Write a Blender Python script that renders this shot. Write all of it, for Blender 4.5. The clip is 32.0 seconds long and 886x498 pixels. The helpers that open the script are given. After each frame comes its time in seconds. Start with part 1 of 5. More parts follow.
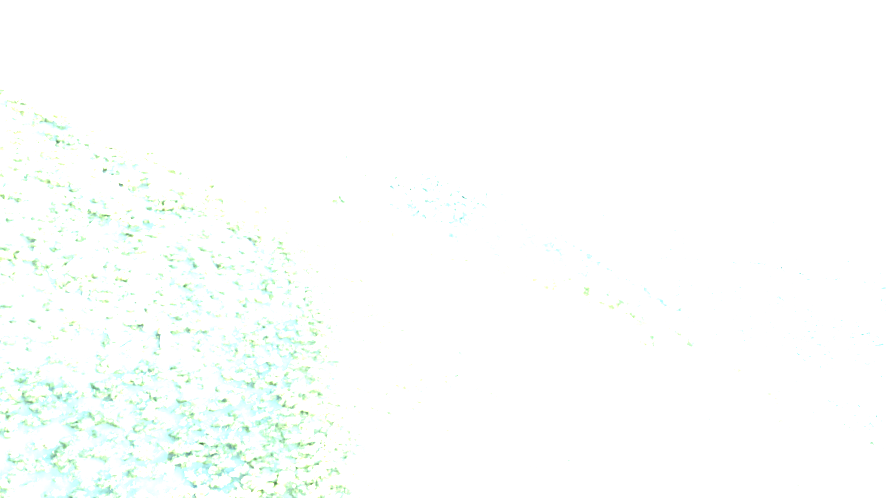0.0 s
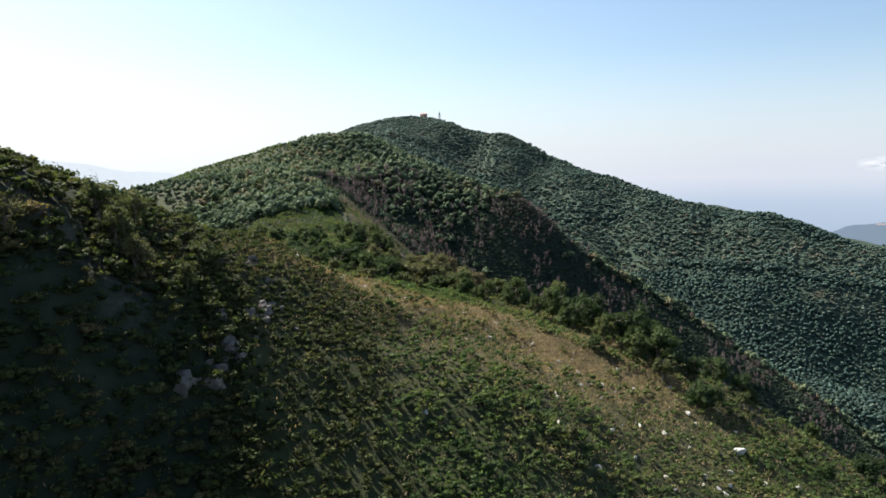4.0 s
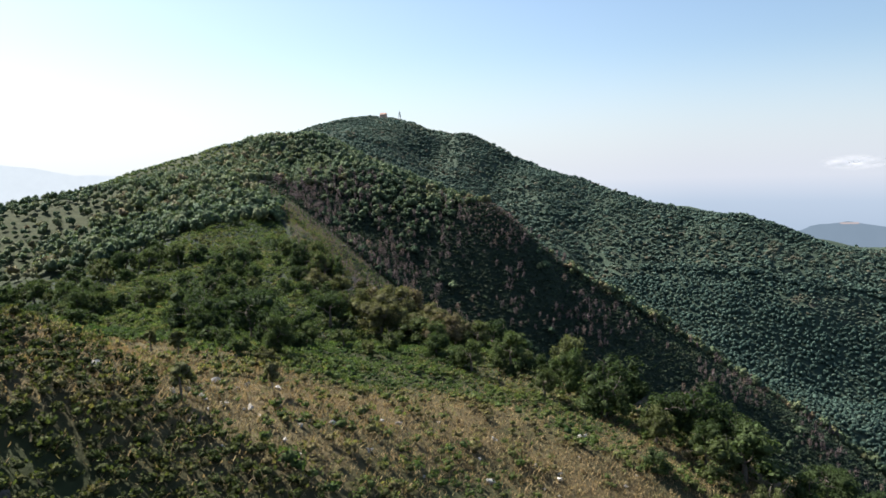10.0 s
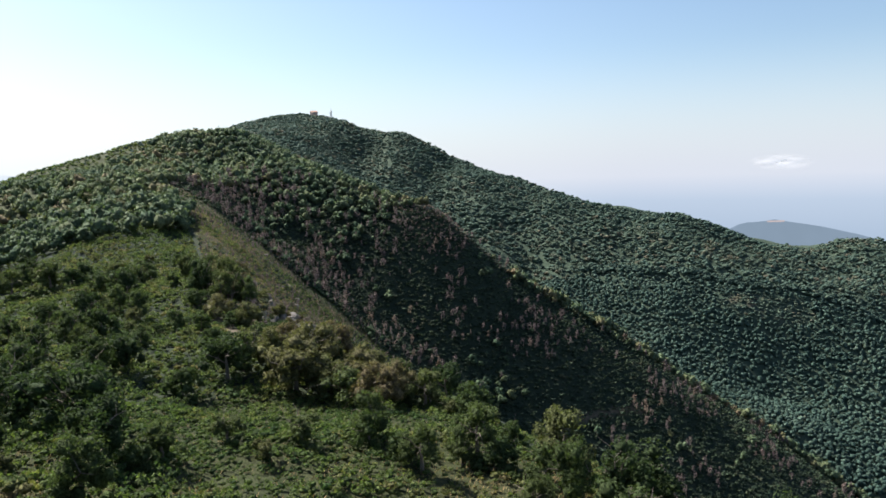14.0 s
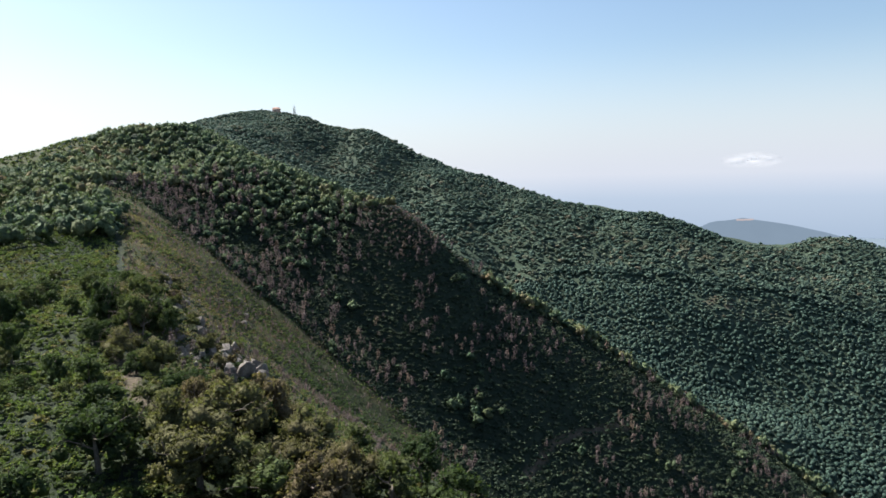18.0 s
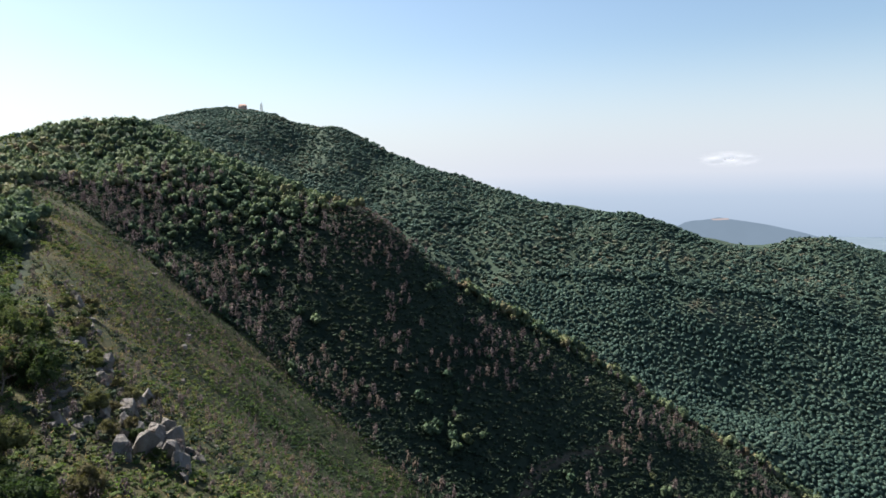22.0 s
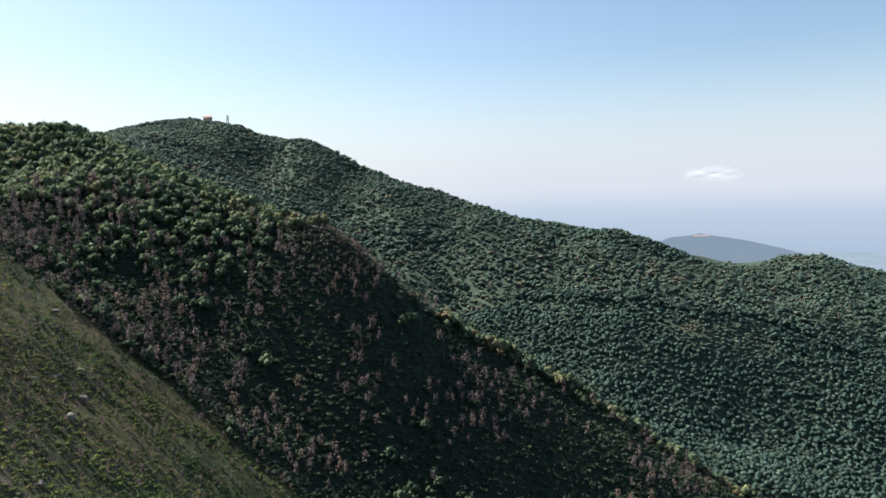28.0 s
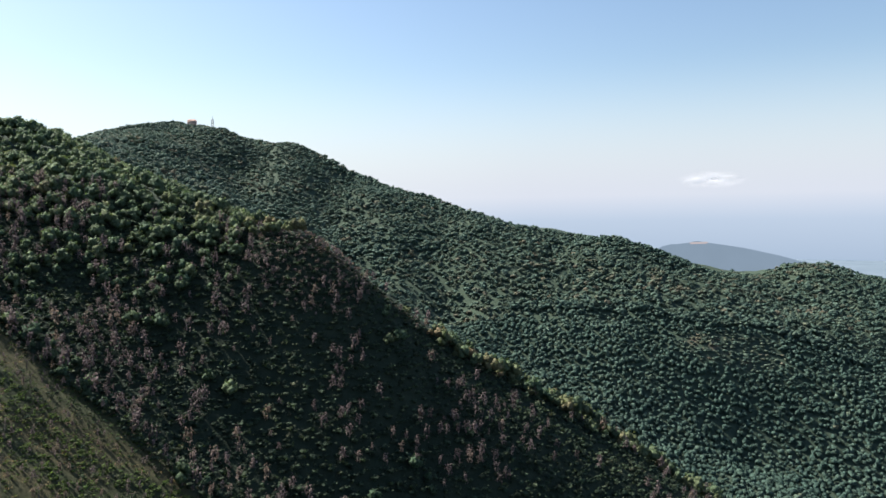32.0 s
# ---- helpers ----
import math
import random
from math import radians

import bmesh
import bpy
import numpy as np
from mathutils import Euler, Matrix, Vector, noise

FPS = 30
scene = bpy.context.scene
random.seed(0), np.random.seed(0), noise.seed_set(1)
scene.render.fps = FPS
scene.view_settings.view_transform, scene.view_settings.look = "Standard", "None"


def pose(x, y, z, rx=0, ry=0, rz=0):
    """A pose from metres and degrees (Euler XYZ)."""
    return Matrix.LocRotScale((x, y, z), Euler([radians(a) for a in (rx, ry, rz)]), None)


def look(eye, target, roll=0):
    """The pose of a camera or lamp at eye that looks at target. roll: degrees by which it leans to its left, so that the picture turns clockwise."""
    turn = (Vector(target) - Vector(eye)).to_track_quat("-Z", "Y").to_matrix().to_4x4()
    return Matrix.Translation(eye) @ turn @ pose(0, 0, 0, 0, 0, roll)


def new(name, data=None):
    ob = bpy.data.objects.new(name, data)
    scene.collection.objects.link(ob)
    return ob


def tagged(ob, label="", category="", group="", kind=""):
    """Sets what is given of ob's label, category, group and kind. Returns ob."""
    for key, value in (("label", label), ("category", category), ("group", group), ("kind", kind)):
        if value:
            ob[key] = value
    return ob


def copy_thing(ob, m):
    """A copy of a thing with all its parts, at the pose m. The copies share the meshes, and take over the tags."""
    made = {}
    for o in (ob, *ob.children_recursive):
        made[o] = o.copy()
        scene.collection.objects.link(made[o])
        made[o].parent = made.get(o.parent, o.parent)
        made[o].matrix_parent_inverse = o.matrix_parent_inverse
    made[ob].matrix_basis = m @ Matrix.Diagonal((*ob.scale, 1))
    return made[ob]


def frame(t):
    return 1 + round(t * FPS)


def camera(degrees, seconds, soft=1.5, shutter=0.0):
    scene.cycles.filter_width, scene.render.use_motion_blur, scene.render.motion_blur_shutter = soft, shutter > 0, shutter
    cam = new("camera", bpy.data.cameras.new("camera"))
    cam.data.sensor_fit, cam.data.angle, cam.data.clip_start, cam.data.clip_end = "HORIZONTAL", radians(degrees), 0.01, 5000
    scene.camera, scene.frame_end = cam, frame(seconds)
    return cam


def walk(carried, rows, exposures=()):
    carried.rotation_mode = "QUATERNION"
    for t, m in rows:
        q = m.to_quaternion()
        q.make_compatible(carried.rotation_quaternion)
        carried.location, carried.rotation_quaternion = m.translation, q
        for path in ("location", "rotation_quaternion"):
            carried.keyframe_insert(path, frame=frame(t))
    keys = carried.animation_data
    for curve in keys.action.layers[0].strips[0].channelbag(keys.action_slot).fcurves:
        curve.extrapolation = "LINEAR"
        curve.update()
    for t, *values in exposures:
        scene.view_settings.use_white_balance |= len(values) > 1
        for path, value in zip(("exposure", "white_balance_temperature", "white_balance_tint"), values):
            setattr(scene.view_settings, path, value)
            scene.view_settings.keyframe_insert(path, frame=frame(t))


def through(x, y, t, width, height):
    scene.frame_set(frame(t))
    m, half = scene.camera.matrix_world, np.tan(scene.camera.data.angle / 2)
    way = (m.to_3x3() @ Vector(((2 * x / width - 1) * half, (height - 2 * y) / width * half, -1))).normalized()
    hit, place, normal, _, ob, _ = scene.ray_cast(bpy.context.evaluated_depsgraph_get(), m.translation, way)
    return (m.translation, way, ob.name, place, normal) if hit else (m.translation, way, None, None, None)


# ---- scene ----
cam = camera(64.6, 32.0, 1.6)
METRES, EYE, TILT, LEAN, TURN = 250.0, 200.0, -5.0, 0.0, 0.0
ROWS = [
    (0.0, -0.0007, -0.0152, -0.0026, -0.04, 0.01, 0.02),
    (0.5, 0.0, 0.0, 0.0, 0.0, 0.0, 0.0),
    (1.0, 0.0007, 0.0152, 0.0026, 0.04, -0.01, -0.02),
    (1.5, 0.0013, 0.0306, 0.0051, 0.1, -0.01, -0.03),
    (2.0, 0.0017, 0.0461, 0.0075, 0.13, -0.01, -0.01),
    (2.5, 0.002, 0.0616, 0.0097, 0.16, 0.04, 0.03),
    (3.0, 0.0022, 0.0773, 0.012, 0.17, 0.09, 0.07),
    (3.5, 0.0022, 0.093, 0.0141, 0.18, 0.13, 0.12),
    (5.5, 0.0023, 0.1553, 0.0226, -0.48, 0.23, 0.37),
    (6.0, 0.0023, 0.1709, 0.0246, -0.61, 0.25, 0.42),
    (6.5, 0.0023, 0.1865, 0.0266, -0.76, 0.26, 0.47),
    (7.0, 0.0024, 0.2021, 0.0285, -0.93, 0.26, 0.5),
    (7.5, 0.0024, 0.2177, 0.0305, -1.17, 0.27, 0.56),
    (8.0, 0.0026, 0.2333, 0.0325, -1.42, 0.27, 0.61),
    (8.5, 0.0026, 0.249, 0.0344, -1.71, 0.28, 0.66),
    (9.0, 0.0028, 0.2646, 0.0364, -2.02, 0.27, 0.73),
    (9.5, 0.003, 0.2803, 0.0382, -2.4, 0.27, 0.81),
    (10.0, 0.0034, 0.2958, 0.0403, -3.0, 0.24, 0.92),
    (10.5, 0.0038, 0.3117, 0.0423, -3.94, 0.22, 1.05),
    (11.0, 0.0043, 0.3272, 0.0444, -5.01, 0.2, 1.19),
    (11.5, 0.0049, 0.3432, 0.0464, -5.97, 0.18, 1.32),
    (12.0, 0.0058, 0.3589, 0.0484, -6.72, 0.16, 1.42),
    (12.5, 0.0066, 0.3747, 0.0501, -7.2, 0.14, 1.48),
    (13.0, 0.0076, 0.3906, 0.0518, -7.57, 0.13, 1.54),
    (13.5, 0.0089, 0.406, 0.0537, -7.94, 0.12, 1.57),
    (14.0, 0.0105, 0.4214, 0.0555, -8.33, 0.1, 1.6),
    (14.5, 0.0119, 0.4368, 0.0569, -8.74, 0.1, 1.68),
    (16.5, 0.0199, 0.4977, 0.0634, -10.12, -0.01, 1.84),
    (17.0, 0.0221, 0.5131, 0.0647, -10.4, -0.03, 1.88),
    (17.5, 0.0245, 0.5285, 0.0661, -10.67, -0.06, 1.9),
    (18.0, 0.0269, 0.5439, 0.0673, -10.97, -0.07, 1.95),
    (18.5, 0.0293, 0.5594, 0.0688, -11.27, -0.09, 1.99),
    (19.0, 0.0321, 0.5747, 0.0703, -11.54, -0.1, 2.01),
    (19.5, 0.0349, 0.5899, 0.0719, -11.87, -0.12, 2.05),
    (20.0, 0.0378, 0.6051, 0.0735, -12.17, -0.13, 2.08),
    (20.5, 0.0406, 0.6206, 0.075, -12.46, -0.15, 2.1),
    (21.0, 0.0436, 0.6359, 0.0764, -12.7, -0.16, 2.15),
    (21.5, 0.0467, 0.6514, 0.0781, -12.95, -0.18, 2.16),
    (22.0, 0.0498, 0.6669, 0.0794, -13.2, -0.2, 2.19),
    (22.5, 0.0526, 0.6828, 0.0809, -13.45, -0.22, 2.21),
    (23.0, 0.0559, 0.6983, 0.0822, -13.65, -0.15, 2.23),
    (23.5, 0.0591, 0.7139, 0.0835, -13.85, -0.16, 2.26),
    (24.0, 0.0626, 0.7295, 0.0846, -14.03, -0.16, 2.28),
    (24.5, 0.0664, 0.7444, 0.0864, -14.23, -0.19, 2.3),
    (25.0, 0.07, 0.7585, 0.0876, -14.41, -0.12, 2.32),
    (25.5, 0.0733, 0.7744, 0.0888, -14.6, 0.27, 2.3),
    (26.0, 0.077, 0.7899, 0.0898, -14.73, 0.59, 2.32),
    (26.5, 0.0807, 0.8054, 0.0907, -14.86, 0.75, 2.32),
    (28.5, 0.0959, 0.8695, 0.0952, -15.4, 1.06, 2.36),
    (29.0, 0.1, 0.885, 0.0962, -15.52, 1.15, 2.37),
    (29.5, 0.1038, 0.901, 0.0973, -15.64, 1.29, 2.37),
    (30.0, 0.1078, 0.9172, 0.0976, -15.72, 1.5, 2.36),
    (30.5, 0.1121, 0.9332, 0.0977, -15.77, 1.57, 2.36),
    (31.0, 0.1164, 0.9493, 0.0983, -15.83, 1.57, 2.35),
    (31.5, 0.1208, 0.9655, 0.0983, -15.88, 1.58, 2.35),
    (32.0, 0.125, 0.982, 0.0986, -15.98, 1.57, 2.35),
]
FADE = [(t, e, 6400, 10) for t, e in ((0.0, 9.5), (0.5, 6.5), (1.0, 3.8), (1.5, 2.4), (2.0, 1.62), (2.4, 1.47), (32.0, 1.47))]
walk(cam, [(t, pose(0, 0, EYE, TILT, LEAN, TURN) @ pose(METRES * x, METRES * y, METRES * z, 90 + pitch, roll, yaw)) for t, x, y, z, yaw, pitch, roll in ROWS], FADE)

# ---- light ----
SUN_LEFT, SUN_UP = 44.0, 46.0            # degrees left of north (+y), degrees above the horizon
world = bpy.data.worlds.new("sky")
scene.world = world
world.use_nodes = True
wn = world.node_tree
sky = wn.nodes.new("ShaderNodeTexSky")
sky.sky_type, sky.sun_disc = "NISHITA", False
sky.sun_elevation, sky.sun_rotation = radians(SUN_UP), radians(-SUN_LEFT)
sky.altitude, sky.air_density, sky.dust_density, sky.ozone_density = 300, 1.2, 1.25, 2.2
wn.nodes["Background"].inputs["Strength"].default_value = 0.056
wn.links.new(sky.outputs[0], wn.nodes["Background"].inputs["Color"])
sun_to = Vector((-math.sin(radians(SUN_LEFT)) * math.cos(radians(SUN_UP)), math.cos(radians(SUN_LEFT)) * math.cos(radians(SUN_UP)), math.sin(radians(SUN_UP))))
sun = new("sun", bpy.data.lights.new("sun", "SUN"))
sun.data.energy, sun.data.angle, sun.data.color = 5.0, radians(0.53), (1.0, 0.94, 0.85)
sun.matrix_world = look(sun_to * 1000, (0, 0, 0))

# ---- materials ----
def material(name, rough=0.9, spec=0.25):
    m = bpy.data.materials.new(name)
    m.use_nodes = True
    b = m.node_tree.nodes["Principled BSDF"]
    b.inputs["Roughness"].default_value = rough
    b.inputs["Specular IOR Level"].default_value = spec
    return m, m.node_tree, b


def node(nt, kind, **values):
    n = nt.nodes.new(kind)
    for k, v in values.items():
        n.inputs[k.replace("_", " ")].default_value = v
    return n


def ramp(nt, source, stops):
    r = nt.nodes.new("ShaderNodeValToRGB")
    el = r.color_ramp.elements
    while len(el) < len(stops):
        el.new(0.5)
    for e, (p, c) in zip(el, stops):
        e.position, e.color = p, (*c, 1)
    nt.links.new(source, r.inputs[0])
    return r.outputs[0]


def blend(nt, fac, a, b, mode="MIX"):
    m = nt.nodes.new("ShaderNodeMix")
    m.data_type, m.blend_type = "RGBA", mode
    for sock, v in ((m.inputs[0], fac), (m.inputs[6], a), (m.inputs[7], b)):
        if isinstance(v, (int, float)):
            sock.default_value = v
        elif isinstance(v, tuple):
            sock.default_value = (*v, 1)
        else:
            nt.links.new(v, sock)
    return m.outputs[2]


def attribute(nt, name):
    a = nt.nodes.new("ShaderNodeAttribute")
    a.attribute_name = name
    return a.outputs["Fac"]


def noise_tex(nt, scale, detail=6.0, rough=0.6):
    tc = nt.nodes.new("ShaderNodeTexCoord")
    n = node(nt, "ShaderNodeTexNoise", Scale=scale, Detail=detail, Roughness=rough)
    nt.links.new(tc.outputs["Object"], n.inputs["Vector"])
    return n.outputs["Fac"]


def bump(nt, b, height, strength, distance):
    n = node(nt, "ShaderNodeBump", Strength=strength, Distance=distance)
    nt.links.new(height, n.inputs["Height"])
    nt.links.new(n.outputs[0], b.inputs["Normal"])


def foliage(name, stops, through=0.25, spread=0.35, rough=0.8, spec=0.08, each=0.0, glow=(1.25, 1.4, 0.7), grain=0.0, depth=0.0, deep=0.45):
    """Leaves: hue by the plant's tint, lightness by the single leaf clump and by leaf gaps whose shade the grain paints
    in, part of the light passes through.
    """
    m, nt, b = material(name, rough, spec)
    geo = nt.nodes.new("ShaderNodeNewGeometry")
    tint = attribute(nt, "tint")
    if each:
        info = nt.nodes.new("ShaderNodeObjectInfo")
        off = node(nt, "ShaderNodeMapRange", To_Min=-each, To_Max=each)
        nt.links.new(info.outputs["Random"], off.inputs["Value"])
        add = nt.nodes.new("ShaderNodeMath")
        nt.links.new(tint, add.inputs[0])
        nt.links.new(off.outputs[0], add.inputs[1])
        tint = add.outputs[0]
    col = ramp(nt, tint, stops)
    isl = node(nt, "ShaderNodeMapRange", To_Min=1 - spread, To_Max=1 + spread)
    nt.links.new(geo.outputs["Random Per Island"], isl.inputs["Value"])
    mul = nt.nodes.new("ShaderNodeVectorMath")
    mul.operation = "SCALE"
    nt.links.new(col, mul.inputs[0])
    light = isl.outputs[0]
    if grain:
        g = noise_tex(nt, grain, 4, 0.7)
        # Low grain darkens the colour, as painted shade between the leaves.
        gap_shade = node(nt, "ShaderNodeMapRange", From_Min=0.36, From_Max=0.64, To_Min=1 - deep, To_Max=1 + 0.8 * deep)
        nt.links.new(g, gap_shade.inputs["Value"])
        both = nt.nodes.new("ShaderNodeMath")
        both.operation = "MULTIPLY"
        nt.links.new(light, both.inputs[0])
        nt.links.new(gap_shade.outputs[0], both.inputs[1])
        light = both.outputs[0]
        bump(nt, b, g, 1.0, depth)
    nt.links.new(light, mul.inputs["Scale"])
    nt.links.new(mul.outputs[0], b.inputs["Base Color"])
    tr = nt.nodes.new("ShaderNodeBsdfTranslucent")
    nt.links.new(blend(nt, 1.0, mul.outputs[0], glow, "MULTIPLY"), tr.inputs["Color"])
    mix = nt.nodes.new("ShaderNodeMixShader")
    mix.inputs[0].default_value = through
    nt.links.new(b.outputs[0], mix.inputs[1])
    nt.links.new(tr.outputs[0], mix.inputs[2])
    nt.links.new(mix.outputs[0], nt.nodes["Material Output"].inputs["Surface"])
    return m


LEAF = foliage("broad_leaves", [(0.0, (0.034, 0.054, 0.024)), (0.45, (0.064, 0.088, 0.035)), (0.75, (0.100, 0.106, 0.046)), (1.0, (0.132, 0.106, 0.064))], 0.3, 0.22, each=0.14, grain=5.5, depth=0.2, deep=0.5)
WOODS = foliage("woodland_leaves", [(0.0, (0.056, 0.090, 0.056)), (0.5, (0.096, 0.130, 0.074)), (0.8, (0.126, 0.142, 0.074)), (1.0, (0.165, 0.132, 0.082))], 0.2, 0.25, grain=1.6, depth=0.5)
# Bluer green than WOODS: haze of the distance is put into the leaf colour.
FAR_LEAF = foliage("haze_blue_woodland_leaves", [(0.0, (0.044, 0.077, 0.063)), (0.5, (0.070, 0.109, 0.086)), (0.8, (0.092, 0.122, 0.088)), (1.0, (0.122, 0.116, 0.084))], 0.2, 0.25, glow=(1.05, 1.1, 0.88), grain=0.8, depth=0.6, deep=0.3)
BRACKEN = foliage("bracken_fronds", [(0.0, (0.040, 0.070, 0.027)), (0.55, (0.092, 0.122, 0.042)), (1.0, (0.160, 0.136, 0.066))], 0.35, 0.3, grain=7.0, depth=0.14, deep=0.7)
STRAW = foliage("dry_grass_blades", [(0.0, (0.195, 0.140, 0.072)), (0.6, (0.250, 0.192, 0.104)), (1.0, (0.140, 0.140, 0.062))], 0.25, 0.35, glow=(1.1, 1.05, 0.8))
# Heath tone kept dark: the knoll's shade is put into the leaf colour.
HEATH = foliage("shade_dark_heath", [(0.0, (0.032, 0.046, 0.016)), (0.5, (0.064, 0.077, 0.027)), (0.8, (0.100, 0.092, 0.036)), (1.0, (0.140, 0.100, 0.052))], 0.25, 0.4, grain=7.0, depth=0.14, deep=0.7)
# Darker than WOODS: shade of the far spur's face painted in; also flank bushes.
SCRUB = foliage("shade_dark_scrub_leaves", [(0.0, (0.024, 0.040, 0.028)), (0.6, (0.046, 0.066, 0.040)), (1.0, (0.075, 0.080, 0.050))], 0.15, 0.35, grain=3.0, depth=0.2)
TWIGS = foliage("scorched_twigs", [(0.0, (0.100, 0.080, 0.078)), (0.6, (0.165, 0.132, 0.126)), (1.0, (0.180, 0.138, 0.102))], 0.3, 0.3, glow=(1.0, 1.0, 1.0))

BARK, nt, b = material("grey_bark", 0.95, 0.1)
n1 = noise_tex(nt, 9.0)
nt.links.new(ramp(nt, n1, [(0.3, (0.07, 0.055, 0.042)), (0.7, (0.19, 0.165, 0.14))]), b.inputs["Base Color"])
bump(nt, b, n1, 0.6, 0.03)

STONE, nt, b = material("pale_limestone", 0.85, 0.25)
n1, n2 = noise_tex(nt, 1.6, 8, 0.7), noise_tex(nt, 6.0, 10, 0.75)
c = ramp(nt, n1, [(0.28, (0.075, 0.068, 0.062)), (0.5, (0.17, 0.152, 0.138)), (0.75, (0.31, 0.285, 0.26))])
c = blend(nt, ramp(nt, n2, [(0.48, (0, 0, 0)), (0.68, (0.85, 0.85, 0.85))]), c, (0.10, 0.085, 0.058))
nt.links.new(c, b.inputs["Base Color"])
bump(nt, b, n2, 1.0, 0.25)

PALE_STONE, nt, b = material("whitish_weathered_stone", 0.85, 0.2)
n1 = noise_tex(nt, 4.0, 6, 0.7)
nt.links.new(ramp(nt, n1, [(0.3, (0.22, 0.205, 0.18)), (0.6, (0.46, 0.44, 0.40))]), b.inputs["Base Color"])
bump(nt, b, n1, 0.7, 0.1)

GROUND, nt, b = material("hillside_soil_and_turf", 0.95, 0.1)
fine, mid, wide = noise_tex(nt, 1.6, 10, 0.75), noise_tex(nt, 0.22, 8, 0.65), noise_tex(nt, 0.03, 6)
# Woodland floor, darkened further for shade below crowns and on the knoll.
shaded_woods_floor = ramp(nt, mid, [(0.3, (0.018, 0.028, 0.019)), (0.7, (0.034, 0.045, 0.030))])
# Turf tone lowered so that gaps between ferns read as shaded.
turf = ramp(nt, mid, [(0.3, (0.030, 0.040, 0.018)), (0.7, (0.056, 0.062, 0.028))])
straw = ramp(nt, fine, [(0.3, (0.085, 0.064, 0.034)), (0.7, (0.185, 0.142, 0.078))])
earth = ramp(nt, fine, [(0.3, (0.075, 0.055, 0.042)), (0.7, (0.21, 0.165, 0.125))])
rock = ramp(nt, fine, [(0.3, (0.06, 0.056, 0.052)), (0.7, (0.25, 0.24, 0.225))])
c = blend(nt, attribute(nt, "turf"), shaded_woods_floor, turf)
# Undergrowth between far trees, its gaps lightened and blued in place of haze.
c = blend(nt, attribute(nt, "haze_undergrowth"), c, ramp(nt, mid, [(0.3, (0.034, 0.054, 0.040)), (0.7, (0.056, 0.076, 0.054))]))
c = blend(nt, attribute(nt, "straw"), c, straw)
c = blend(nt, attribute(nt, "earth"), c, earth)
c = blend(nt, attribute(nt, "stone"), c, rock)
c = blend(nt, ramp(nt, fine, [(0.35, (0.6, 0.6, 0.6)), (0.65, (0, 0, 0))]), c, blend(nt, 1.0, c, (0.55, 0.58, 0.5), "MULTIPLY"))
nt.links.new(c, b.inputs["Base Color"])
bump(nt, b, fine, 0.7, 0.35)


def plain(name, colour, rough=0.7, vary=0.25, scale=3.0):
    m, nt, b = material(name, rough)
    n = noise_tex(nt, scale)
    nt.links.new(ramp(nt, n, [(0.3, tuple(v * (1 - vary) for v in colour)), (0.7, tuple(min(1, v * (1 + vary)) for v in colour))]), b.inputs["Base Color"])
    return m


STEEL = plain("galvanised_steel", (0.32, 0.33, 0.34), 0.5)
PLASTER = plain("rose_plaster", (0.45, 0.33, 0.28), 0.9)
ROOFING = plain("terracotta_roofing", (0.26, 0.16, 0.125), 0.9)
GLASS = plain("dark_window_glass", (0.03, 0.035, 0.04), 0.1)

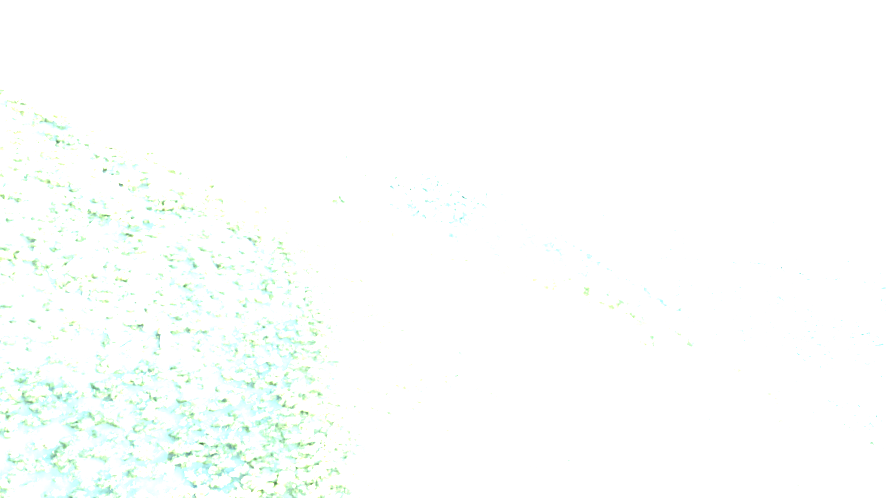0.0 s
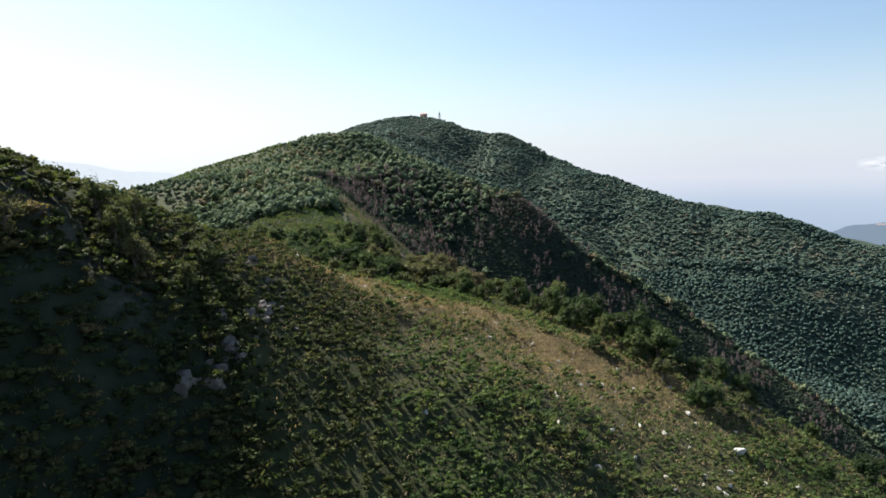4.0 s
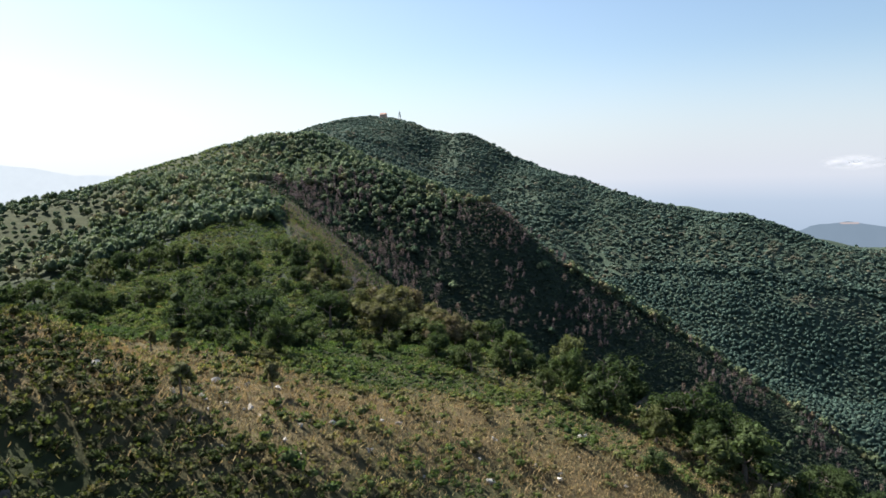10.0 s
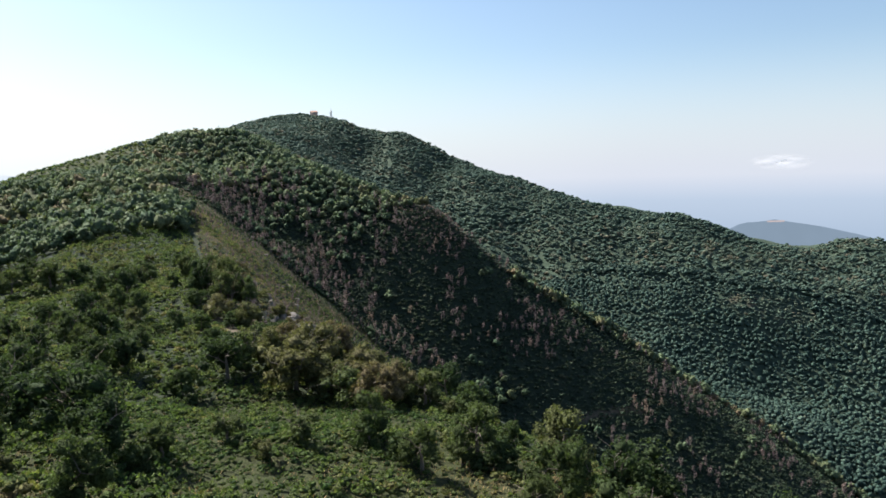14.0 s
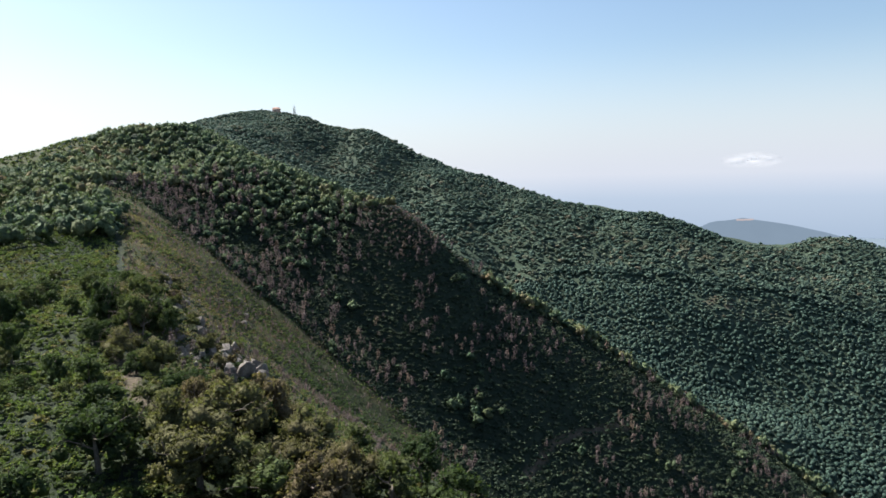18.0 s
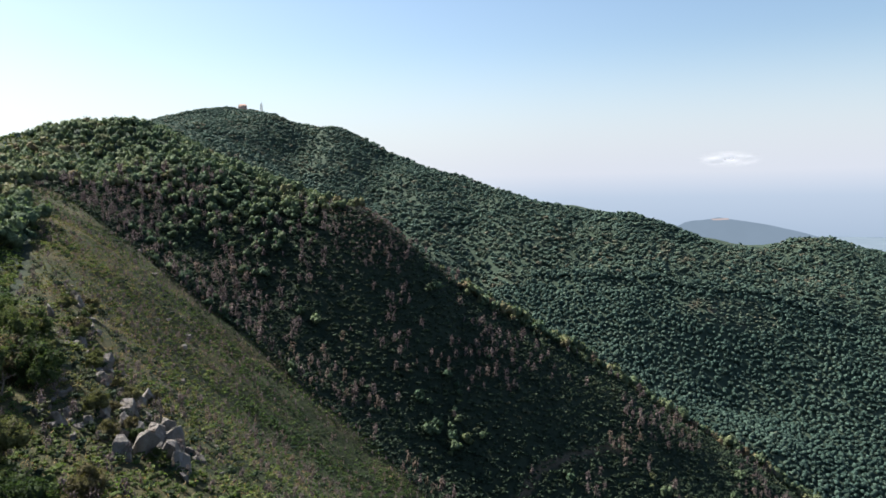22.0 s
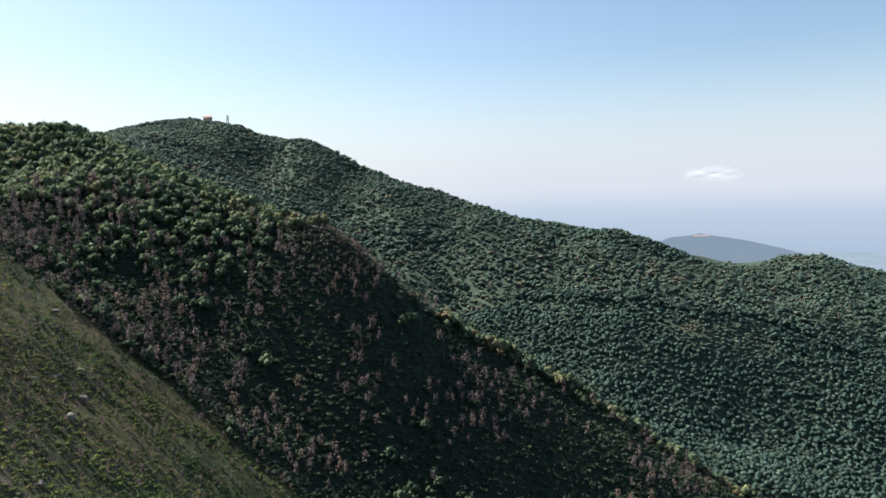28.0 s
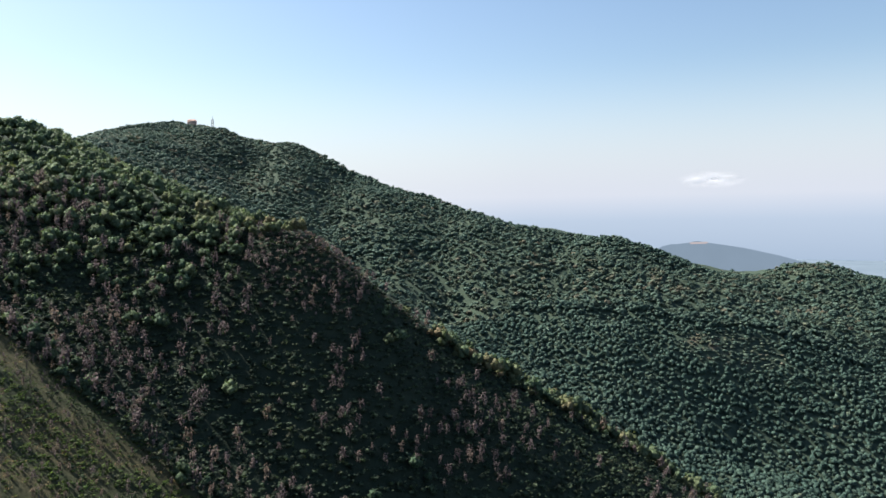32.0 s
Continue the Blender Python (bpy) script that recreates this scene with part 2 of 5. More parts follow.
# ---- terrain: crest, valley and break-of-slope lines (x, y, z) ----
LINES = {
    "main_crest": [(-150, -250, 245), (-135, -90, 240), (-105, 10, 236.0), (-78, 75, 221.6), (-60, 100, 211.7), (-52, 108, 207.2), (-46, 121, 195.6), (-42, 155, 187.4), (-38, 190, 181.4), (-38, 235, 180.1), (-38, 278, 183), (-43, 304, 183.5), (-46, 349, 189), (-64, 410, 199), (-85, 465, 207)],
    "scar_to_summit": [(-85, 465, 207), (-90, 520, 211.9), (-72, 575, 215.6), (-70, 620, 244.3), (-75, 680, 245.1), (-70, 780, 233.5), (-60, 900, 250.6), (-60, 1100, 284.5), (-45, 1300, 322.7), (-35, 1484, 350.2)],
    "west_shoulder": [(-90, 540, 216.0), (-136, 520, 212.8), (-172, 480, 205.1), (-194, 420, 195.0), (-245, 350, 168), (-320, 270, 136)],
    "plateau": [(-70, 250, 177), (-95, 330, 181), (-125, 410, 190)],
    "west_back": [(-150, 600, 225.7), (-150, 660, 238.8), (-150, 780, 241.1), (-150, 900, 251.9), (-150, 1020, 277.3), (-150, 1200, 291.5)],
    "west_foot": [(-180, -40, 190), (-150, 60, 185), (-130, 150, 165), (-140, 250, 155), (-200, 320, 150), (-330, 180, 90)],
    "knoll_face": [(-64, 38, 205.0), (-44, 62, 191.7), (-33, 91, 198.9), (-25, 122, 196.0)],
    "knoll_foot": [(-62, 10, 185), (-34, 40, 172), (-24, 66, 175), (-20, 82, 182)],
    "gully_start": [(-50, -20, 172), (-15, 20, 166), (40, 40, 146), (110, 20, 100)],
    "spur_face": [(-19, 88, 186), (-3, 117, 184), (12, 136, 178.5)],
    "spur_face_low": [(14, 106, 175.5), (28, 114, 169), (41, 121, 165.5), (65, 127, 156), (95, 110, 138), (130, 90, 115)],
    "spur_edge": [(-21, 252, 178.5), (-7, 229, 177), (14, 215, 174), (30, 185, 172), (45, 155, 168.5), (72, 138, 155), (110, 122, 130), (160, 105, 95), (240, 90, 40)],
    "saddle": [(-13, 195, 177), (4, 205, 175)],
    "flank_top": [(-21, 252, 178.5), (-21, 262, 181), (-27, 300, 182), (-39, 349, 188), (-58, 410, 197)],
    "outcrop": [(-21, 262, 181), (-9, 260, 175.5), (-3, 256, 173)],
    "flank_mid": [(17, 240, 163), (-9, 345, 157), (-18, 424, 163), (-35, 480, 180)],
    "valley_one": [(-55, 545, 214), (-15, 500, 178), (25, 455, 140), (65, 415, 99), (115, 370, 54), (175, 310, 14), (260, 230, -16), (400, 120, -50)],
    "spur_two": [(-70, 620, 244.3), (-30, 575, 222), (10, 540, 206), (32, 522, 195), (44, 515, 195), (56, 512, 194.5), (66, 511, 187), (79, 509, 175), (99, 506, 157), (129, 502, 137), (161, 498, 118), (191, 494, 97), (216, 488, 80), (248, 476, 61), (272, 460, 39), (310, 435, 10), (370, 390, -25)],
    "valley_two": [(-20, 780, 205), (50, 690, 160), (120, 620, 108), (190, 565, 60), (260, 530, 22), (330, 500, -8), (430, 430, -45)],
    "far_slope": [(335, 572, 26), (355, 632, 24), (405, 637, 26), (480, 600, 10)],
    "far_terrace": [(225, 760, 108), (300, 725, 100), (380, 715, 94), (440, 715, 86), (520, 700, 70)],
    "notch": [(0, 1120, 270), (40, 982, 224), (70, 880, 176), (110, 790, 135)],
    "far_crest": [(-35, 1484, 350.2), (8, 1450, 336.0), (47, 1350, 293.5), (83, 1200, 296.6), (112, 1175, 290.2), (142, 1150, 265.5), (196, 1080, 231.8), (258, 1010, 210.1), (320, 960, 181.0), (375, 915, 171.6), (407, 890, 172.5), (448, 880, 153.5), (500, 872, 130.6), (558, 870, 124.1), (602, 866, 137.2), (645, 862, 136.8), (690, 850, 119.7), (800, 830, 80), (1000, 780, 0)],
    "west_of_summit": [(-35, 1484, 350.2), (-110, 1470, 335.8), (-220, 1430, 303.1), (-420, 1300, 200)],
    "back_slopes": [(-300, 1900, 180), (100, 1750, 200), (350, 1350, 90), (650, 1150, 0), (1000, 1050, -60)],
    "western_plain": [(-700, -300, -60), (-700, 500, -40), (-800, 1300, -40)],
    "eastern_valley": [(300, -200, -60), (700, 100, -110), (900, 500, -110)],
}


DRY = {"saddle_path": [(-23, 252), (-20, 245), (-17.8, 239), (-15.3, 232), (-11, 226)], "gully_summit": [(62, 1210), (51, 1146), (40, 1104), (29, 1058), (34, 989), (42, 965), (62, 900)], "gully_two": [(150, 1105), (118, 1000), (112, 930), (125, 850)], "gully_three": [(245, 985), (215, 900), (200, 830), (195, 780)], "gully_four": [(345, 905), (315, 850), (300, 800)], "slope_track": [(92, 408), (101, 416), (113, 427), (122, 431), (140, 438), (160, 443)], "terrace_track": [(368, 722), (378, 719), (399, 707), (413, 702)], "rocky_rim": [(-12, 261), (-3, 256), (-7, 268), (-11, 278), (-15, 288), (-23, 303), (-27, 322), (-31, 340)], "worn_rim": [(36, 160), (45, 149), (56, 140), (70, 133), (86, 124)], "flank_foot": [(-82, 492), (-55, 470), (-33, 454), (-4, 440), (15, 430)], "tree_belt": [(250, 778), (299, 768), (338, 757), (371, 744), (400, 736), (441, 733), (471, 720), (510, 700)], "knoll_cliff": [(-66, 40), (-48, 64), (-38, 88)], "dry_strip": [(-44, 110), (-27, 121), (-12, 130), (2, 132), (15, 136), (26, 144)]}      # strip of straw below the spur's top


def along(points, step):
    out = []
    for a, b in zip(points, points[1:]):
        k = max(1, int(math.dist(a, b) / step))
        out += [tuple(u + (v - u) * i / k for u, v in zip(a, b)) for i in range(k)]
    return out + [points[-1]]


ctrl = []
for pts in LINES.values():
    for p in along(pts, 11 if abs(pts[0][1]) < 520 else 24):
        if all(math.hypot(p[0] - q[0], p[1] - q[1]) > 5 for q in ctrl):
            ctrl.append(p)
CTRL = np.array(ctrl, dtype=float)


def solve_terrain():
    n = len(CTRL)
    d = np.hypot(CTRL[:, None, 0] - CTRL[None, :, 0], CTRL[:, None, 1] - CTRL[None, :, 1])
    a = np.zeros((n + 3, n + 3))
    a[:n, :n] = d - 2.5 * np.eye(n)          # a little slack, so that crossing lines agree
    a[:n, n], a[:n, n + 1:] = 1, CTRL[:, :2]
    a[n, :n], a[n + 1:, :n] = 1, CTRL[:, :2].T
    return np.linalg.solve(a, np.concatenate([CTRL[:, 2], np.zeros(3)]))


WEIGHT = solve_terrain()
rng = np.random.default_rng(7)
LATTICE = rng.random((256, 256))


def fuzz(x, y, size):
    """Smooth value noise in -1..1 with lumps of that size."""
    u, v = x / size + 500.37, y / size + 500.71
    i, j = np.floor(u).astype(int), np.floor(v).astype(int)
    fu, fv = u - i, v - j
    fu, fv = fu * fu * (3 - 2 * fu), fv * fv * (3 - 2 * fv)
    g = lambda a, b: LATTICE[a % 256, b % 256]
    return 2 * ((g(i, j) * (1 - fu) + g(i + 1, j) * fu) * (1 - fv) + (g(i, j + 1) * (1 - fu) + g(i + 1, j + 1) * fu) * fv) - 1


def smooth(a, b, v):
    t = np.clip((v - a) / (b - a), 0, 1)
    return t * t * (3 - 2 * t)


def near_line(name, x, y):
    """Distance in plan from a line of the terrain."""
    best = np.full(np.shape(x), 1e9)
    p = LINES.get(name) or [(*q, 0) for q in DRY[name]]
    for a, b in zip(p, p[1:]):
        dx, dy = b[0] - a[0], b[1] - a[1]
        t = np.clip(((x - a[0]) * dx + (y - a[1]) * dy) / (dx * dx + dy * dy), 0, 1)
        best = np.minimum(best, np.hypot(x - a[0] - t * dx, y - a[1] - t * dy))
    return best


def height(x, y):
    x, y = np.asarray(x, float), np.asarray(y, float)
    z = np.empty(x.size)
    xf, yf = x.ravel(), y.ravel()
    for s in range(0, x.size, 20000):
        xs, ys = xf[s:s + 20000], yf[s:s + 20000]
        d = np.hypot(xs[:, None] - CTRL[None, :, 0], ys[:, None] - CTRL[None, :, 1])
        n = len(CTRL)
        z[s:s + 20000] = d @ WEIGHT[:n] + WEIGHT[n] + WEIGHT[n + 1] * xs + WEIGHT[n + 2] * ys
    z = z.reshape(x.shape)
    z = z + 0.35 * fuzz(x, y, 5.0) + 0.8 * fuzz(x, y, 14.0) + 0.15 * fuzz(x, y, 2.2)
    z = z + smooth(380, 700, y) * (3.0 * fuzz(x, y, 45.0) + 1.5 * fuzz(x, y, 22.0))
    if np.any(y > 700):
        for name, deep, wide in (("gully_summit", 11, 26), ("gully_two", 10, 24), ("gully_three", 9, 24), ("gully_four", 7, 20)):
            z = z - deep * np.exp(-(near_line(name, x, y) / wide) ** 2)
        z = z + smooth(690, 850, y) * smooth(8, 60, near_line("far_crest", x, y)) * smooth(-60, 0, x) * (6.0 * fuzz(x, y, 70.0) + 3.0 * fuzz(y, x, 33.0))
    crag = smooth(20, 6, near_line("knoll_cliff", x, y))
    z = z + crag * (3.2 * (0.45 - np.abs(fuzz(x, y, 9.0))) + 1.5 * (0.4 - np.abs(fuzz(y, x, 3.7))))
    away = np.maximum(np.maximum(-600 - x, x - 900), np.maximum(-250 - y, y - 1700))
    k = smooth(0, 600, away)
    return z * (1 - k) + k * (-160 + 30 * fuzz(x, y, 700.0))


def inside(poly, x, y):
    hit = np.zeros(np.shape(x), bool)
    for (x0, y0), (x1, y1) in zip(poly, poly[1:] + poly[:1]):
        c = (y0 > y) != (y1 > y)
        hit ^= c & (x < (x1 - x0) * (y - y0) / (y1 - y0 + 1e-12) + x0)
    return hit


def mesh_of(name, verts, quads, mats, attrs=None, smooth_faces=False):
    verts, quads = np.asarray(verts, np.float32), np.asarray(quads, np.int32)
    me = bpy.data.meshes.new(name)
    me.vertices.add(len(verts))
    me.vertices.foreach_set("co", verts.ravel())
    k = quads.shape[1]
    me.loops.add(quads.size)
    me.loops.foreach_set("vertex_index", quads.ravel())
    me.polygons.add(len(quads))
    me.polygons.foreach_set("loop_start", np.arange(len(quads), dtype=np.int32) * k)
    if smooth_faces:
        me.polygons.foreach_set("use_smooth", np.ones(len(quads), bool))
    me.update(calc_edges=True)
    for key, v in (attrs or {}).items():
        me.attributes.new(key, "FLOAT", "POINT").data.foreach_set("value", np.asarray(v, np.float32))
    me.materials.append(mats)
    return me


def steps(spans):
    out = []
    for a, b, d0, d1 in spans:
        v, n = a, 0
        k = max(2, int(2 * (b - a) / (d0 + d1)))
        w = np.linspace(d0, d1, k)
        w *= (b - a) / w.sum()
        out += list(a + np.concatenate([[0], np.cumsum(w)[:-1]]))
    return np.array(out + [spans[-1][1]])


# zones of the plan
MEADOW = [(-14, 30), (-22, 92), (-36, 118), (-36, 150), (-28, 185), (-10, 205), (12, 200), (32, 172), (52, 148), (80, 132), (120, 105), (110, 20)]
FLANK = [(-22, 255), (-6, 229), (20, 222), (60, 240), (130, 320), (86, 372), (44, 414), (14, 434), (-30, 456), (-56, 472), (-82, 494), (-94, 478), (-62, 410), (-44, 349), (-34, 300)]
SHADE_FACE = [(-84, 492), (-55, 468), (-33, 452), (-4, 438), (15, 428), (43, 410), (85, 368), (150, 305), (330, 300), (330, 425), (272, 462), (216, 490), (129, 504), (50, 514), (-10, 545), (-60, 560)]

gx = steps([(-4600, -700, 500, 40), (-700, -160, 30, 5), (-160, -75, 3.5, 1.5), (-75, 60, 1.4, 1.4), (60, 320, 1.6, 4), (320, 900, 5, 16), (900, 4600, 30, 500)])
gy = steps([(-3000, -120, 500, 20), (-120, 30, 10, 2.5), (30, 300, 1.4, 1.5), (300, 560, 1.7, 3.2), (560, 1000, 4, 9), (1000, 1600, 9, 16), (1600, 4800, 30, 500)])
X, Y = np.meshgrid(gx, gy)
Z = height(X, Y)
ny, nx = X.shape
ii = (np.arange(ny - 1)[:, None] * nx + np.arange(nx - 1)[None, :]).ravel()
quads = np.stack([ii, ii + 1, ii + nx + 1, ii + nx], 1)
slope = np.hypot(*np.gradient(Z, gy, gx)[::-1]) * (1 - 0.45 * smooth(-8, -16, X) * smooth(122, 112, Y))
near_meadow = inside(MEADOW, X + 5 * fuzz(X, Y, 9), Y + 5 * fuzz(Y, X, 9))
flank = inside(FLANK, X + 4 * fuzz(X, Y, 12), Y + 4 * fuzz(Y, X, 12))
near_side = smooth(340, 300, Y)
dry_ridge = np.exp(-(near_line("dry_strip", X, Y) / 19) ** 2)
straw_a = np.clip(near_meadow * dry_ridge * (0.45 + 0.7 * fuzz(X, Y, 11) + 0.4 * fuzz(X, Y, 4)) + 0.35 * flank * (0.4 + fuzz(X / 2.0, Y, 9)) + 0.6 * smooth(16, 6, near_line("main_crest", X, Y)) * smooth(150, 120, Y) + 0.45 * smooth(4, 1, near_line("spur_two", X, Y)) * smooth(46, 60, X), 0, 1)
earth_a = np.clip(0.8 * smooth(1.6, 0.6, near_line("saddle_path", X, Y)) + 0.9 * smooth(1.8, 0.6, np.minimum(near_line("slope_track", X, Y), near_line("terrace_track", X, Y))) + smooth(0.85, 1.4, slope) * near_side * (0.2 + 0.6 * fuzz(X, Y, 7)) + 0.8 * smooth(5, 1, near_line("worn_rim", X, Y)) * (0.6 + 0.6 * fuzz(X, Y, 4)) + 0.35 * smooth(9, 2, near_line("knoll_face", X, Y)) * (0.4 + fuzz(X, Y, 4)), 0, 1)
stone_a = np.clip(0.45 * smooth(15, 7, near_line("knoll_cliff", X, Y)) * smooth(0.0, 0.4, fuzz(X, Y, 4)) + smooth(0.25, 0.6, fuzz(X, Y, 3.1) + 0.5 * fuzz(X, Y, 9)) * smooth(0.7, 1.2, slope) * near_side, 0, 1)
open_hill = smooth(-100, -140, X) * smooth(300, 360, Y) * smooth(1150, 950, Y)
turf_a = np.clip(np.maximum(0.9 * open_hill, np.maximum(np.maximum(near_meadow, 0.75 * flank), near_side * 0.25)), 0, 1)
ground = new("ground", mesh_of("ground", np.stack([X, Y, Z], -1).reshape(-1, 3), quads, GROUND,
             {"turf": turf_a.ravel(), "haze_undergrowth": (smooth(480, 600, Y) * (1 - open_hill) * (1 - inside(SHADE_FACE, X, Y))).ravel(), "straw": straw_a.ravel(), "earth": earth_a.ravel(), "stone": stone_a.ravel()}, True))
tagged(ground, "steep green and straw coloured mountain ridge and valleys", "mountain", kind="structure")

# haze over the sea, painted as an emissive ring far behind everything
HAZE = bpy.data.materials.new("sea_haze")
HAZE.use_nodes = True
nt = HAZE.node_tree
nt.nodes.clear()
tc = nt.nodes.new("ShaderNodeTexCoord")
sep = nt.nodes.new("ShaderNodeSeparateXYZ")
nt.links.new(tc.outputs["Object"], sep.inputs[0])
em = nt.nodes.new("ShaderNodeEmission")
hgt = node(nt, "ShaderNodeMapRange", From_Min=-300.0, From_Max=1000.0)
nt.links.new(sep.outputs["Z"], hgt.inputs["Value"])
# The west, on the sun's side, is painted brighter than the east.
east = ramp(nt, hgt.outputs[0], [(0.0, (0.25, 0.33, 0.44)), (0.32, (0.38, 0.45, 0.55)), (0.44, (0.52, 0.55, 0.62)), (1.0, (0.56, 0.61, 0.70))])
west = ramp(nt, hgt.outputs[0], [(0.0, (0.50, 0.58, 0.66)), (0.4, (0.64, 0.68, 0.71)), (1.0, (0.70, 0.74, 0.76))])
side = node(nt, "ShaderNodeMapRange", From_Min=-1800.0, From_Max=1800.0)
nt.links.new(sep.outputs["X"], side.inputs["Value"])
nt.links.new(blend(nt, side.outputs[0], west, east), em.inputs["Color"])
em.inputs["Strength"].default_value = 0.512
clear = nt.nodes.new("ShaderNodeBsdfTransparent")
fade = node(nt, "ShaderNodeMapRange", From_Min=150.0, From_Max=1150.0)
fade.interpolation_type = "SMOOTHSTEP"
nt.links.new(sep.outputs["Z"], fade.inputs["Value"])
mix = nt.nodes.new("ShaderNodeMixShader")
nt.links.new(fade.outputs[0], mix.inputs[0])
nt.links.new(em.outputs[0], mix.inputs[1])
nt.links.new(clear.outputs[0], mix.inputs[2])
out = nt.nodes.new("ShaderNodeOutputMaterial")
nt.links.new(mix.outputs[0], out.inputs["Surface"])
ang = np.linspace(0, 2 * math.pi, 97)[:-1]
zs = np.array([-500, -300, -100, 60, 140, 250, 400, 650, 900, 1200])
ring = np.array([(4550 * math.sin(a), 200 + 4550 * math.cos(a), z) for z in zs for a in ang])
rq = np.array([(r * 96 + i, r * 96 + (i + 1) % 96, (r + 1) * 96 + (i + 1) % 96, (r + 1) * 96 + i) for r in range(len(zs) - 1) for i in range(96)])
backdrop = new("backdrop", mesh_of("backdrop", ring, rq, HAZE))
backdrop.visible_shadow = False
tagged(backdrop, "pale blue sea haze along the distant horizon", "haze", kind="structure")


# the sea below the mountains
SEA, nt, b = material("hazy_sea_water", 0.7, 0.2)
w = noise_tex(nt, 0.01, 6)
nt.links.new(ramp(nt, w, [(0.3, (0.09, 0.125, 0.16)), (0.7, (0.12, 0.155, 0.19))]), b.inputs["Base Color"])
bump(nt, b, noise_tex(nt, 0.05, 4), 0.3, 2.0)
sv = np.array([(-4500, -2900, -118), (4500, -2900, -118), (4500, 4700, -118), (-4500, 4700, -118)], float)
tagged(new("water", mesh_of("water", sv, np.array([(0, 1, 2, 3)]), SEA)), "pale hazy blue sea far below the mountains", "sea", kind="structure")


# ---- plants ----
def leaves(r, centres, normals, size, flat=0.38):
    """Kite-shaped leaf clumps, one quad each."""
    n = len(centres)
    nrm = normals + flat * r.normal(size=(n, 3))
    nrm /= np.linalg.norm(nrm, axis=1, keepdims=True) + 1e-9
    a = np.cross(nrm, r.normal(size=(n, 3)))
    a /= np.linalg.norm(a, axis=1, keepdims=True) + 1e-9
    b = np.cross(nrm, a)
    s = (size * r.uniform(0.55, 1.35, n))[:, None]
    w = r.uniform(0.5, 0.9, n)[:, None]
    bend = nrm * s * r.uniform(-0.25, 0.25, n)[:, None]
    v = np.stack([centres - a * s, centres - b * s * w + bend, centres + a * s * r.uniform(0.8, 1.3, n)[:, None], centres + b * s * w + bend], 1)
    return v.reshape(-1, 3), np.arange(4 * n).reshape(-1, 4)


def round_block(level):
    """A unit ball made of quads: 6 or 24 of them."""
    g = np.linspace(-1, 1, level + 2)
    index, verts, quads = {}, [], []

    def vert(p):
        key = tuple(np.round(p, 3))
        if key not in index:
            index[key] = len(verts)
            verts.append(np.array(p) / np.linalg.norm(p))
        return index[key]

    for axis in range(3):
        for side in (-1, 1):
            for i in range(level + 1):
                for j in range(level + 1):
                    q = []
                    for u, v in ((g[i], g[j]), (g[i + 1], g[j]), (g[i + 1], g[j + 1]), (g[i], g[j + 1])):
                        p = [0, 0, 0]
                        p[axis], p[(axis + 1) % 3], p[(axis + 2) % 3] = side, u, v
                        q.append(vert(p))
                    quads.append(q if side > 0 else q[::-1])
    return np.array(verts), np.array(quads)


BLOCKS = [round_block(0), round_block(1)]


def lumps(r, centres, radii, level):
    """Uneven rounded leaf masses, each turned its own way."""
    bv, bq = BLOCKS[level]
    n, m = len(centres), len(bv)
    ax, _ = np.linalg.qr(r.normal(size=(n, 3, 3)))
    ax *= np.sign(np.linalg.det(ax))[:, None, None]
    v = (bv[None] * r.uniform(0.68, 1.28, (n, m, 1))) @ ax
    return (centres[:, None] + v * radii[:, None]).reshape(-1, 3), (bq[None] + (np.arange(n) * m)[:, None, None]).reshape(-1, 4)


def crown(r, count, width, tall, base, lobes, card, skirt=-0.35, level=0, flat=0.38, fill=0.86):
    """A crown of leaf masses covered by leaf clumps; its foot is at the height base."""
    mid = np.array([0, 0, base + tall / 2])
    half = np.array([width / 2, width / 2, tall / 2])
    c = r.normal(size=(lobes, 3))
    c[:, 2] = np.where(c[:, 2] < skirt, -c[:, 2], c[:, 2])
    far = r.uniform(0.3, 0.68, (lobes, 1)) if lobes < 20 else r.uniform(0.15, 1.0, (lobes, 1)) ** 0.6 * 0.86
    c = c / np.linalg.norm(c, axis=1, keepdims=True) * far
    rad = r.uniform(0.30, 0.50, lobes) * (1 + 0.9 / lobes) if lobes < 20 else r.uniform(0.2, 0.4, lobes)
    if lobes < 3:
        c, rad = c * 0.35, rad * 1.25
    k = r.integers(0, lobes, count)
    d = r.normal(size=(count, 3))
    d[:, 2] += 0.35
    d /= np.linalg.norm(d, axis=1, keepdims=True)
    d[:, 2] = np.where(d[:, 2] < skirt, -d[:, 2], d[:, 2])
    p = c[k] + d * (rad[k] * r.uniform(0.82, 1.12, count))[:, None]
    v, q = leaves(r, mid + p * half, d / half * half.min(), card, flat)
    bv, bq = lumps(r, mid + c * half, rad[:, None] * half * fill, level)
    return np.concatenate([v, bv]), np.concatenate([q, len(v) + bq])


